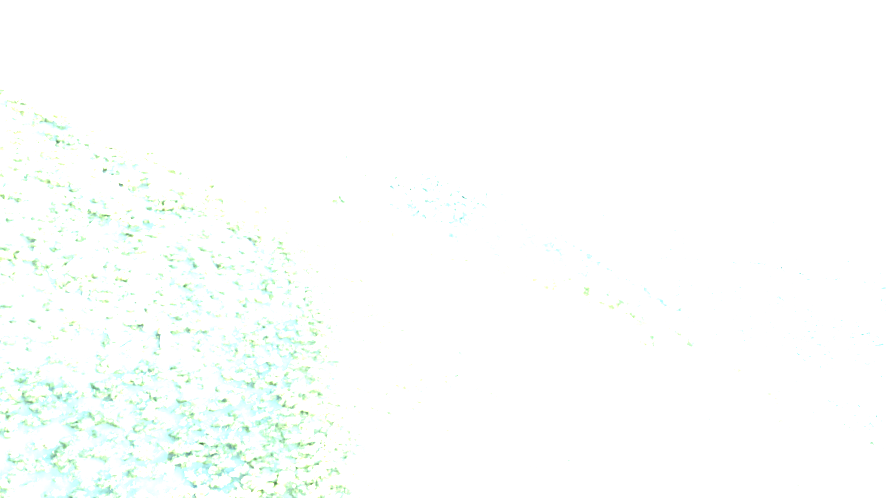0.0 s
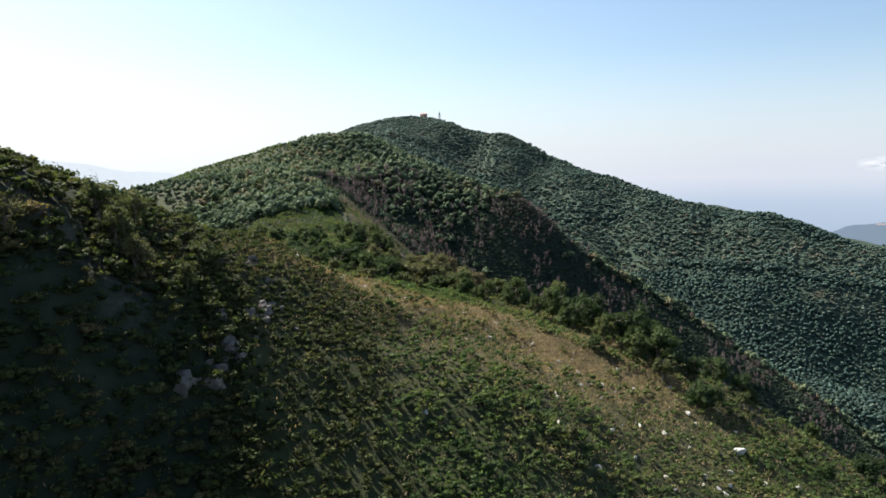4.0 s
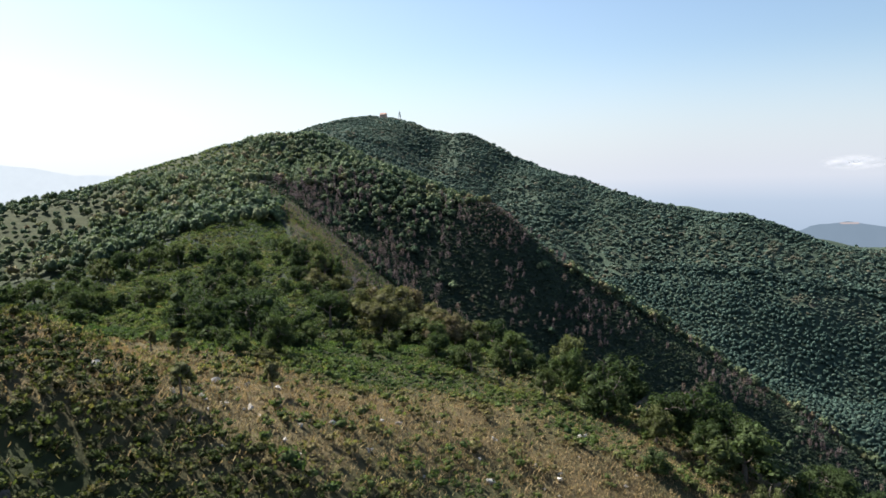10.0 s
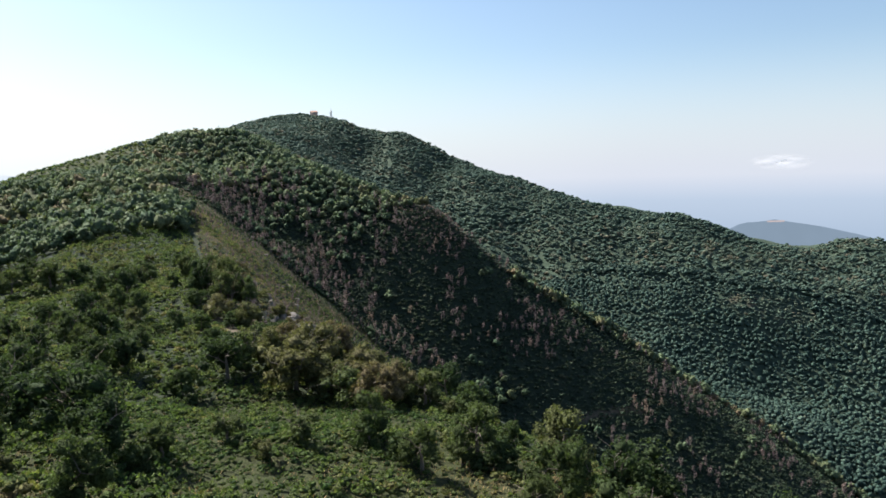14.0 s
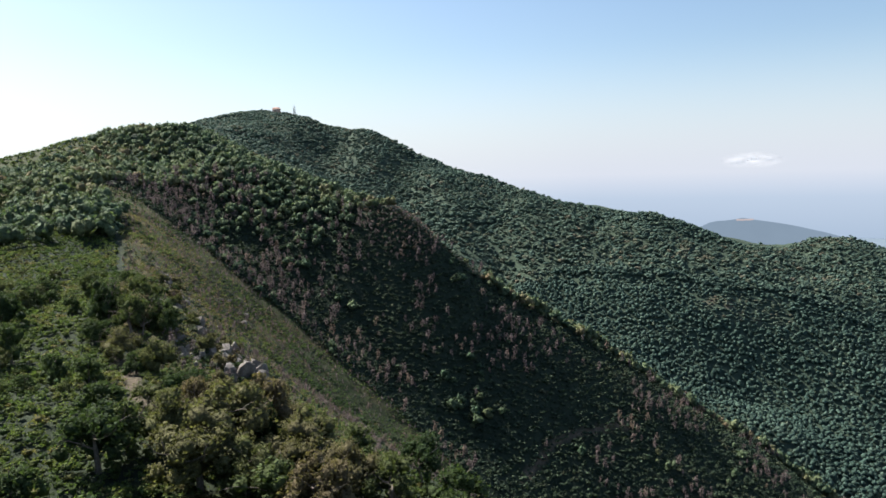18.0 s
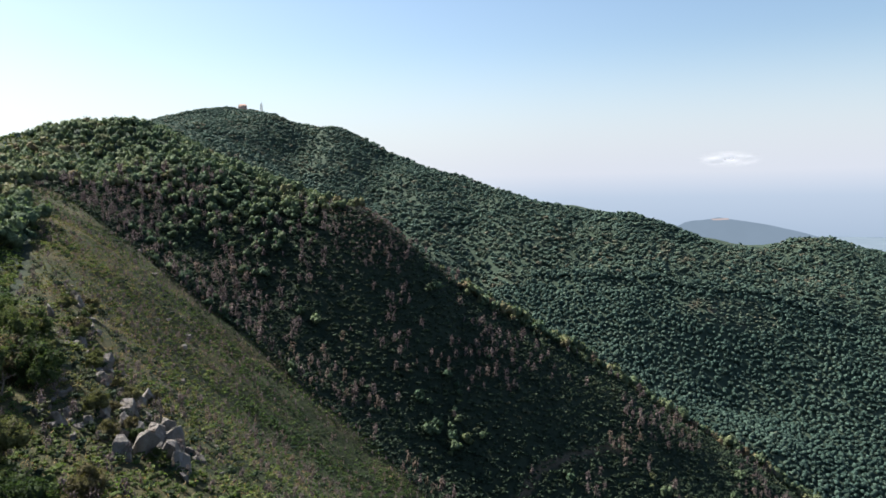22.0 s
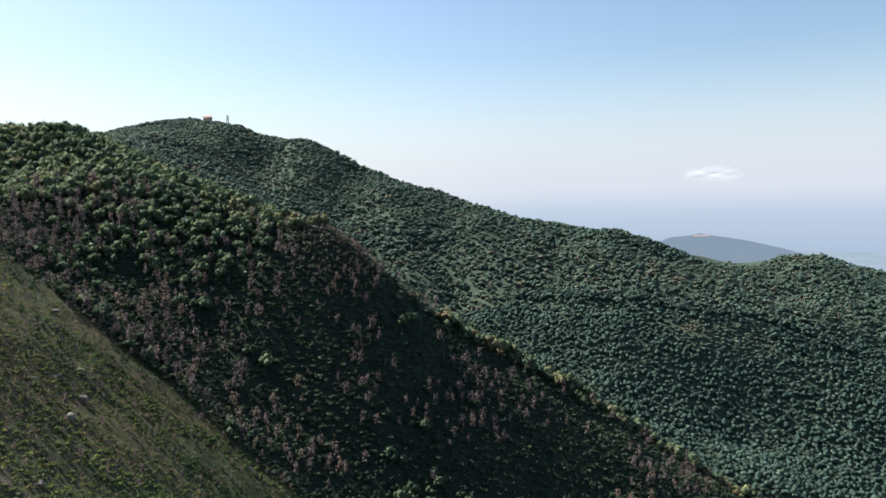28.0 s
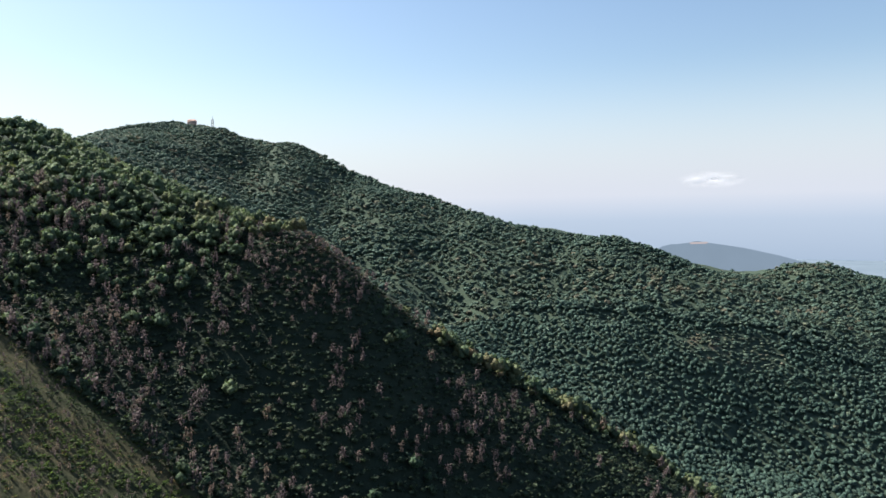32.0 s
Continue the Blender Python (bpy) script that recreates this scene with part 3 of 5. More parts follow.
def scatter_mesh(name, kinds, where, scale, turn, tint, pick, mat):
    """Many copies of a few plant shapes, joined into one mesh."""
    vs, qs, ts, base = [], [], [], 0
    for k, (v, q) in enumerate(kinds):
        sel = np.nonzero(pick == k)[0]
        if not len(sel):
            continue
        c, s = np.cos(turn[sel])[:, None], np.sin(turn[sel])[:, None]
        sc = scale[sel]
        if sc.ndim == 1:
            sc = np.stack([sc, sc], 1)
        x = (v[None, :, 0] * c - v[None, :, 1] * s) * sc[:, :1] + where[sel, 0:1]
        y = (v[None, :, 0] * s + v[None, :, 1] * c) * sc[:, :1] + where[sel, 1:2]
        z = v[None, :, 2] * sc[:, 1:] + where[sel, 2:3]
        vs.append(np.stack([x, y, z], -1).reshape(-1, 3))
        qs.append((q[None] + (np.arange(len(sel)) * len(v))[:, None, None] + base).reshape(-1, q.shape[1]))
        ts.append(np.repeat(tint[sel], len(v)))
        base += len(sel) * len(v)
    return mesh_of(name, np.concatenate(vs), np.concatenate(qs), mat, {"tint": np.concatenate(ts)}, True)


def spread(r, box, gap, jitter=0.45):
    """Uneven planting positions in a box of the plan."""
    x0, x1, y0, y1 = box
    u, v = np.meshgrid(np.arange(x0, x1, gap), np.arange(y0, y1, gap))
    u = u + (np.arange(u.shape[0]) % 2)[:, None] * gap / 2
    n = u.size
    return u.ravel() + r.uniform(-jitter, jitter, n) * gap, v.ravel() + r.uniform(-jitter, jitter, n) * gap


def stuff(name, label, category, kinds, x, y, scale, tint, mat, sink=0.0, r=rng):
    n = len(x)
    where = np.stack([x, y, height(x, y) - sink], 1)
    me = scatter_mesh(name, kinds, where, scale, r.uniform(0, 6.283, n), np.clip(tint, 0, 1), r.integers(0, len(kinds), n), mat)
    return tagged(new(name, me), label, category, kind="stuff")


r1 = np.random.default_rng(11)
FAR_KINDS = [crown(r1, 7, 7.4, 5.4, -1.8, 4, 0.7, 0.0, 0, 0.4, 0.9) for _ in range(8)]
PLANT_KINDS = [crown(r1, 6, 4.7, 5.4, -1.4, 2, 0.55, -0.2, 0, 0.4, 0.9) for _ in range(8)]
MID_KINDS = [crown(r1, 42, 6.8, 7.6, -1.4, 11, 0.45, -0.2, 0, 0.5, 0.82) for _ in range(8)]
BURNT_KINDS = [crown(r1, 46, 3.0, 7.2, 0.3, 8, 0.26, -0.8, 0, 0.9, 0.4) for _ in range(5)]
FINE_KINDS = [crown(r1, 44, 2.4, 1.7, -0.4, 6, 0.16, -0.2, 0, 0.6, 0.65) for _ in range(6)]
BUSH_KINDS = [crown(r1, 36, 2.8, 1.8, -0.4, 4, 0.18, -0.2, 0, 0.6, 0.62) for _ in range(7)]
FERN_KINDS = [crown(r1, 17, 1.75, 1.15, -0.2, 2, 0.15, 0.0, 0, 0.55, 0.62) for _ in range(9)]
LOW_KINDS = [crown(r1, 9, 1.9, 0.9, -0.2, 1, 0.21, 0.0, 0, 0.6, 0.65) for _ in range(7)]


def tufts(r, count):
    """A low tuft of dry blades."""
    a = r.uniform(0, 6.283, count)
    root = np.stack([0.30 * r.normal(size=count), 0.30 * r.normal(size=count), np.full(count, -0.02)], 1)
    lean = np.stack([np.cos(a), np.sin(a), r.uniform(0.5, 1.5, count)], 1) * r.uniform(0.09, 0.2, count)[:, None]
    side = np.stack([-np.sin(a), np.cos(a), np.zeros(count)], 1) * 0.035
    v = np.stack([root - side, root + side, root + lean * 0.7 + side * 0.8, root + lean], 1)
    return v.reshape(-1, 3), np.arange(4 * count).reshape(-1, 4)


TUFT_KINDS = [tufts(r1, 13) for _ in range(6)]

# far woods beyond the second valley
x, y = spread(r1, (-240, 760, 690, 1560), 5.3, 0.6)
FAR_WOODS = [(-240, 1420), (-35, 1500), (60, 1380), (95, 1220), (205, 1095), (330, 975), (410, 905), (560, 885), (650, 878), (760, 860), (760, 725), (620, 715), (510, 698), (471, 718), (440, 730), (400, 736), (370, 744), (338, 757), (299, 769), (120, 760), (-120, 735), (-120, 1100)]
keep = inside(FAR_WOODS, x, y) & (r1.random(len(x)) < 0.95) & (np.hypot(x + 9, y - 1474) > 9) & (np.hypot(x + 40, y - 1470) > 15) & (np.hypot(x + 138, y - 1466) > 20) & (np.hypot(x + 112, y - 1468) > 12) & (np.hypot(x + 8, y - 1470) > 14) & (near_line("tree_belt", x, y) > 3)
x, y = x[keep], y[keep]
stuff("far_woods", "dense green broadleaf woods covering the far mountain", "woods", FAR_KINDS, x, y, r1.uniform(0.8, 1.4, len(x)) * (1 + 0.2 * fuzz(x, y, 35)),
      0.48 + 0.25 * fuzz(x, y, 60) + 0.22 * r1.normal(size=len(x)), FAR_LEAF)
x, y = spread(r1, (90, 720, 520, 770), 3.7, 0.6)
PLANTED = [(110, 760), (110, 690), (200, 585), (330, 520), (480, 520), (640, 560), (760, 640), (760, 734), (620, 726), (510, 708), (471, 722), (441, 735), (400, 738), (371, 746), (338, 759), (299, 770), (200, 770)]
CLEARING = [(355, 722), (398, 729), (444, 722), (446, 698), (399, 692), (358, 705)]
keep = inside(PLANTED, x, y) & (near_line("tree_belt", x, y) > 2.5)
x, y = x[keep], y[keep]
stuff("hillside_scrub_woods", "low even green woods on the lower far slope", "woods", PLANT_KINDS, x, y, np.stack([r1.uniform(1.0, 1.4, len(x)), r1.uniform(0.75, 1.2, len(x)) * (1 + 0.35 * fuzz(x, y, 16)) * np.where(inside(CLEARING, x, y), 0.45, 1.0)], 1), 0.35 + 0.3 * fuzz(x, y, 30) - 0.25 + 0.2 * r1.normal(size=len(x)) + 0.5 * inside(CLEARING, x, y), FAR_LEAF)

x, y = spread(r1, (240, 520, 690, 790), 4.0)
belt = near_line("tree_belt", x, y)
keep = (belt < 11) & (y > np.interp(x, [250, 299, 338, 371, 400, 441, 471, 510], [778, 768, 757, 744, 736, 733, 720, 700]))
x, y = x[keep], y[keep]
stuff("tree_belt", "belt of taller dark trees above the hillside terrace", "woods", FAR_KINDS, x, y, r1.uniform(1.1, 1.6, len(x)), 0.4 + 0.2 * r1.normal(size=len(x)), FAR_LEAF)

# woods of the middle hill
x, y = spread(r1, (-260, 60, 330, 720), 4.8)
MID_WOODS = [(-85, 465), (-56, 405), (-52, 352), (-130, 330), (-260, 330), (-330, 380), (-180, 520), (-130, 600), (-110, 720), (-40, 720), (45, 530), (55, 515), (20, 515), (-25, 520), (-60, 520), (-85, 495)]
keep = inside(MID_WOODS, x + 5 * fuzz(x, y, 15), y + 5 * fuzz(y, x, 15)) & (r1.random(len(x)) < 1.0 - 0.5 * smooth(-115, -165, x))
x, y = x[keep], y[keep]
stuff("hill_woods", "dark green oak woods on the middle hill", "woods", MID_KINDS, x, y, r1.uniform(0.6, 1.25, len(x)) * (1 - 0.35 * smooth(-110, -170, x)), 0.5 + 0.25 * fuzz(x, y, 40) + 0.2 * r1.normal(size=len(x)), WOODS)

# open western hillside with scattered low shrubs
x, y = spread(r1, (-330, -95, 380, 1050), 5.6)
keep = ~inside(MID_WOODS, x + 5 * fuzz(x, y, 15), y + 5 * fuzz(y, x, 15)) & (x < -95 - 0.09 * np.maximum(0, y - 700)) & (fuzz(x, y, 22) + 0.7 * fuzz(x, y, 9) + 0.5 * r1.normal(size=len(x)) > 0.25 - 0.5 * smooth(-190, -110, x))
x, y = x[keep], y[keep]
stuff("hillside_shrubs", "scattered low green shrubs on the open hillside", "shrubs", FAR_KINDS, x, y, r1.uniform(0.2, 0.55, len(x)) * (1 + 0.4 * smooth(-190, -110, x)), 0.35 + 0.2 * r1.normal(size=len(x)), FAR_LEAF)
x, y = spread(r1, (-300, -95, 380, 1000), 3.6)
keep = ~inside(MID_WOODS, x, y) & (r1.random(len(x)) < 0.75) & (x < -95 - 0.09 * np.maximum(0, y - 700))
x, y = x[keep], y[keep]
stuff("hillside_bracken", "light green bracken on the open hillside", "bracken", LOW_KINDS, x, y, r1.uniform(1.2, 2.4, len(x)), 0.35 + 0.25 * fuzz(x, y, 25) + 0.15 * r1.normal(size=len(x)), BRACKEN)

# scorched slope of the second spur
x, y = spread(r1, (-90, 340, 290, 560), 3.9)
keep = inside(SHADE_FACE, x, y) & (0.6 * smooth(40, 10, near_line("flank_foot", x, y)) + fuzz(x, y, 18) + 0.5 * fuzz(x, y, 7) + 0.35 * r1.normal(size=len(x)) > 0.12 + 0.34 * smooth(10, 70, x))
xb, yb = x[keep], y[keep]
stuff("scorched_woods", "thin brown fire-scorched trees on the shaded slope", "woods", BURNT_KINDS, xb, yb, r1.uniform(0.5, 1.25, len(xb)), 0.45 + 0.3 * fuzz(xb, yb, 20) + 0.2 * r1.normal(size=len(xb)), TWIGS)
x, y = spread(r1, (-90, 340, 290, 560), 5.0)
crest2 = near_line("spur_two", x, y)
knob = np.hypot(x - 56, y - 508) < 19
keep = ((inside(SHADE_FACE, x, y) & (fuzz(x + 90, y, 20) + 0.2 * r1.normal(size=len(x)) > -0.15 + 0.85 * smooth(0, 50, x))) | (crest2 < 7) & (x > 105)) & ~knob
x, y = x[keep], y[keep]
stuff("spur_woods", "dark green trees among scorched ones on the spur", "woods", MID_KINDS, x, y, r1.uniform(0.4, 1.1, len(x)), 0.25 + 0.25 * r1.normal(size=len(x)) + 0.5 * (crest2[keep] < 7), WOODS)
p = np.array([q for q in along(LINES["spur_two"], 2.2) if 100 < q[0] < 300])
x, y = p[:, 0] + 2.5 * r1.normal(size=len(p)), p[:, 1] - 1 + 3.0 * r1.normal(size=len(p))
stuff("crest_trees", "olive green trees along the crest of the spur", "trees", MID_KINDS, x, y, r1.uniform(0.6, 1.45, len(x)), 0.5 + 0.28 * r1.normal(size=len(x)), WOODS, -0.5)
x, y = spread(r1, (30, 80, 485, 530), 2.4)
keep = np.hypot(x - 56, y - 508) < 21
stuff("knob_brushwood", "low reddish brown brushwood on the head of the spur", "brushwood", BURNT_KINDS, x[keep], y[keep], np.stack([r1.uniform(0.5, 0.9, keep.sum()), r1.uniform(0.2, 0.4, keep.sum())], 1), 0.7 + 0.25 * r1.normal(size=keep.sum()), TWIGS)
x, y = spread(r1, (-90, 340, 290, 560), 2.25)
keep = inside(SHADE_FACE, x, y)
x, y = x[keep], y[keep]
stuff("slope_scrub", "low scrub in shade-darkened green under the scorched trees", "scrub", LOW_KINDS, x, y, r1.uniform(1.3, 2.4, len(x)), 0.35 + 0.25 * fuzz(x, y, 12) + 0.2 * r1.normal(size=len(x)), SCRUB)

# steep lit flank below the ridge
x, y = spread(r1, (-90, 140, 215, 515), 1.3)
keep = inside(FLANK, x, y) & (r1.random(len(x)) < 0.85 + 0.4 * fuzz(x / 2.5, y, 5))
x, y = x[keep], y[keep]
stuff("flank_bracken", "green bracken and tufts on the steep flank", "bracken", LOW_KINDS, x, y, r1.uniform(0.35, 0.95, len(x)) * (1.0 + 0.5 * fuzz(x / 2.5, y, 7)), 0.22 + 0.25 * fuzz(x / 2.5, y, 8) + 0.4 * smooth(60, 10, near_line("flank_top", x, y)) + 0.08 * r1.normal(size=len(x)), BRACKEN)

# plateau scrub
x, y = spread(r1, (-125, 38, 158, 440), 2.25)
PLATEAU = [(-170, 175), (-45, 158), (-30, 182), (-12, 202), (11, 197), (31, 170), (36, 182), (14, 219), (-6, 231), (-22, 254), (-34, 300), (-46, 349), (-64, 410), (-76, 440), (-100, 450), (-125, 415), (-150, 380), (-170, 345)]
keep = inside(PLATEAU, x, y) & (r1.random(len(x)) < 0.85) & (near_line("rocky_rim", x, y) > 3) & (near_line("saddle_path", x, y) > 1.6)
x, y = x[keep], y[keep]
stuff("plateau_scrub", "bright green bramble and bracken scrub on the saddle", "scrub", BUSH_KINDS, x, y, r1.uniform(0.4, 0.85, len(x)) * (1.1 + 0.4 * fuzz(x, y, 8)), 0.55 + 0.25 * fuzz(x, y, 17) + 0.18 * r1.normal(size=len(x)), BRACKEN)

x, y = spread(r1, (-85, 38, 158, 400), 1.35)
keep = inside(PLATEAU, x, y) & (r1.random(len(x)) < 0.9) & (near_line("rocky_rim", x, y) > 2) & (near_line("saddle_path", x, y) > 1.2)
x, y = x[keep], y[keep]
stuff("plateau_bracken", "dense low bracken between the brambles of the saddle", "bracken", FERN_KINDS, x, y, r1.uniform(0.6, 1.2, len(x)), 0.45 + 0.3 * fuzz(x, y, 13) + 0.15 * r1.normal(size=len(x)), BRACKEN)

# meadow bracken and dry grass
x, y = spread(r1, (-60, 130, 45, 215), 0.92)
m = inside(MEADOW, x + 4 * fuzz(x, y, 9), y + 4 * fuzz(y, x, 9))
dry = np.exp(-(near_line("dry_strip", x, y) / 20) ** 2)
dry = dry * (0.6 + 0.6 * fuzz(x, y, 11) + 0.3 * fuzz(x, y, 4)) + 0.25 * smooth(-5, 35, x)
heath = m & (x + 4 * fuzz(x, y, 6) < -5) & (y + 5 * fuzz(y, x, 7) < 121)
keep = heath & (r1.random(len(x)) < 0.95)
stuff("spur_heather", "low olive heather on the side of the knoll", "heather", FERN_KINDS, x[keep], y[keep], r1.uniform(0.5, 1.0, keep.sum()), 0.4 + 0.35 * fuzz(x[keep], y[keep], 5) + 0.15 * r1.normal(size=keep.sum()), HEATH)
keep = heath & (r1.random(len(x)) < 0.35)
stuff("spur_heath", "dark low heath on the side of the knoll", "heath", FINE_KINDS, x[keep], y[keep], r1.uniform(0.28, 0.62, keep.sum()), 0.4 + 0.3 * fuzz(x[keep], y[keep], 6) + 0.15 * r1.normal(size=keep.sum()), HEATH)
keep = m & ~heath & (r1.random(len(x)) > dry * 0.8)
stuff("meadow_bracken", "dense green bracken on the near spur", "bracken", FERN_KINDS, x[keep], y[keep], r1.uniform(0.4, 0.95, keep.sum()) * (1 + 0.4 * fuzz(x[keep], y[keep], 5)), (0.26 + 0.3 * fuzz(x, y, 8) + 0.2 * r1.normal(size=len(x)) + 0.55 * dry)[keep], BRACKEN, -0.1)
keep = m & (r1.random(len(x)) < dry * 1.3 + 0.15)
stuff("meadow_grass", "dry straw coloured grass on the near spur", "grass", TUFT_KINDS, x[keep], y[keep], r1.uniform(1.0, 1.9, keep.sum()), 0.45 + 0.3 * r1.normal(size=keep.sum()), STRAW)

x, y = spread(r1, (-50, 60, 90, 180), 0.62)
keep = inside(MEADOW, x, y) & (r1.random(len(x)) < np.exp(-(near_line("dry_strip", x, y) / 14) ** 2) * (0.55 + 0.6 * fuzz(x, y, 11)))
stuff("meadow_tufts", "close golden grass tufts along the dry strip", "grass", TUFT_KINDS, x[keep], y[keep], r1.uniform(0.8, 1.7, keep.sum()), 0.4 + 0.35 * r1.normal(size=keep.sum()) + 0.3 * fuzz(x[keep], y[keep], 4), STRAW)

# knoll and ridge top: dry grass, low scrub
x, y = spread(r1, (-120, -12, 10, 200), 1.3)
KNOLL = [(-120, 10), (-14, 10), (-20, 92), (-34, 118), (-34, 150), (-26, 185), (-40, 200), (-75, 195), (-90, 120), (-120, 80)]
k = inside(KNOLL, x, y)
keep = k & (r1.random(len(x)) < 0.8 + 0.3 * fuzz(x, y, 7))
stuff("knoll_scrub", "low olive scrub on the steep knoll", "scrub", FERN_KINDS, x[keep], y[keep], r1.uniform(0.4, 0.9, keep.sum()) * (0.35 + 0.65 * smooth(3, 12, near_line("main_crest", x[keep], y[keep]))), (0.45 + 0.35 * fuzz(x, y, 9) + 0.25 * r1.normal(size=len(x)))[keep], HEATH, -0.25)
keep = k & (r1.random(len(x)) < 0.15 + 0.55 * smooth(16, 6, near_line("main_crest", x, y)) + 0.65 * (y > 112))
stuff("knoll_grass", "dry grass tufts on the knoll and ridge top", "grass", TUFT_KINDS, x[keep], y[keep], r1.uniform(0.9, 1.8, keep.sum()), 0.4 + 0.3 * r1.normal(size=keep.sum()), STRAW)
x, y = spread(r1, (-90, 140, 215, 515), 1.6)
keep = inside(FLANK, x, y) & (r1.random(len(x)) < 0.15 + 0.5 * fuzz(x / 2, y, 9) + 0.65 * smooth(50, 12, near_line("flank_top", x, y)))
stuff("flank_grass", "pale dry grass between the bracken on the flank", "grass", TUFT_KINDS, x[keep], y[keep], r1.uniform(1.2, 2.2, keep.sum()), 0.5 + 0.3 * r1.normal(size=keep.sum()), STRAW)
x, y = spread(r1, (-90, 140, 215, 515), 3.0)
keep = inside(FLANK, x, y) & (fuzz(x / 2.2, y + 40, 6) + 0.5 * fuzz(x, y, 17) + 0.3 * r1.normal(size=len(x)) > 0.02)
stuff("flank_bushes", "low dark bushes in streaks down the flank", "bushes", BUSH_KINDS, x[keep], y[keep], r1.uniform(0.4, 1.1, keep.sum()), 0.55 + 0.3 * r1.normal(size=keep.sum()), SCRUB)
x, y = spread(r1, (-90, 140, 230, 515), 4.2)
keep = inside(FLANK, x, y) & (fuzz(x, y, 15) + 0.3 * r1.normal(size=len(x)) > -0.25)
stuff("flank_brushwood", "thin leafless brushwood on the steep flank", "brushwood", BURNT_KINDS, x[keep], y[keep], r1.uniform(0.25, 0.5, keep.sum()), 0.6 + 0.3 * r1.normal(size=keep.sum()), TWIGS)


x, y = spread(r1, (-80, -8, 20, 118), 1.7)
KNOLL_FACE = [(-78, 25), (-14, 25), (-10, 70), (-20, 100), (-30, 112), (-46, 106), (-58, 92)]
keep = inside(KNOLL_FACE, x, y) & (fuzz(x, y, 8) + 0.4 * r1.normal(size=len(x)) > -0.6) & (near_line("main_crest", x, y) > 12)
stuff("knoll_bushes", "dense bushes on the knoll face, leaf colour darkened for shade", "bushes", FINE_KINDS, x[keep], y[keep], r1.uniform(0.55, 1.2, keep.sum()), 0.4 + 0.3 * fuzz(x[keep], y[keep], 12) + 0.2 * r1.normal(size=keep.sum()), HEATH, -0.4)

x, y = spread(r1, (-80, -8, 20, 118), 1.15)
keep = inside(KNOLL_FACE, x, y) & (fuzz(x, y, 5) + 0.4 * r1.normal(size=len(x)) > -0.75) & (near_line("main_crest", x, y) > 5)
stuff("knoll_heather", "dense heather between the crags of the knoll, darkened for shade", "heather", LOW_KINDS, x[keep], y[keep], r1.uniform(0.6, 1.2, keep.sum()), 0.35 + 0.35 * fuzz(x[keep], y[keep], 7) + 0.2 * r1.normal(size=keep.sum()), HEATH, -0.3)


# ---- trees, one by one ----
def tube(points, radii, sides=5):
    pts = np.array(points, float)
    vs, qs = [], []
    for i, (p, rad) in enumerate(zip(pts, radii)):
        t = pts[min(i + 1, len(pts) - 1)] - pts[max(i - 1, 0)]
        t /= np.linalg.norm(t) + 1e-9
        a = np.cross(t, (0.3, 0.9, 0.1))
        a /= np.linalg.norm(a) + 1e-9
        b = np.cross(t, a)
        vs += [p + rad * (math.cos(6.2832 * k / sides) * a + math.sin(6.2832 * k / sides) * b) for k in range(sides)]
        if i:
            o = (i - 1) * sides
            qs += [(o + k, o + (k + 1) % sides, o + sides + (k + 1) % sides, o + sides + k) for k in range(sides)]
    return np.array(vs), np.array(qs)


def joined(pieces):
    vs, qs, o = [], [], 0
    for v, q in pieces:
        vs.append(v)
        qs.append(q + o)
        o += len(v)
    return np.concatenate(vs), np.concatenate(qs)


def part(name, verts, quads, mat, parent, label="", tint=None, smooth_faces=False):
    ob = new(name, mesh_of(name, verts, quads, mat, None if tint is None else {"tint": np.full(len(verts), tint)}, smooth_faces))
    ob.parent = parent
    return tagged(ob, label)


def thing(name, label, category, group):
    ob = new(name)
    ob.empty_display_size = 0.2
    return tagged(ob, label, category, group)


def bough(r, start, way, length, rad, twigs):
    """A crooked limb with its twigs."""
    p, d = np.array(start, float), np.array(way, float)
    pts = [p]
    for _ in range(4):
        d = d + 0.28 * r.normal(size=3) + np.array((0, 0, 0.12))
        d /= np.linalg.norm(d)
        p = p + d * length / 4
        pts.append(p)
    out = [tube(pts, np.linspace(rad, rad * 0.25, 5), 5)]
    for _ in range(twigs):
        k = r.integers(1, 5)
        e = d + 0.9 * r.normal(size=3) + np.array((0, 0, 0.4))
        e /= np.linalg.norm(e)
        q = pts[k] + e * length * r.uniform(0.2, 0.45)
        q2 = q + (e + 0.5 * r.normal(size=3)) * length * 0.18
        out.append(tube([pts[k], q, q2], [rad * 0.35, rad * 0.18, rad * 0.06], 3))
    return joined(out)


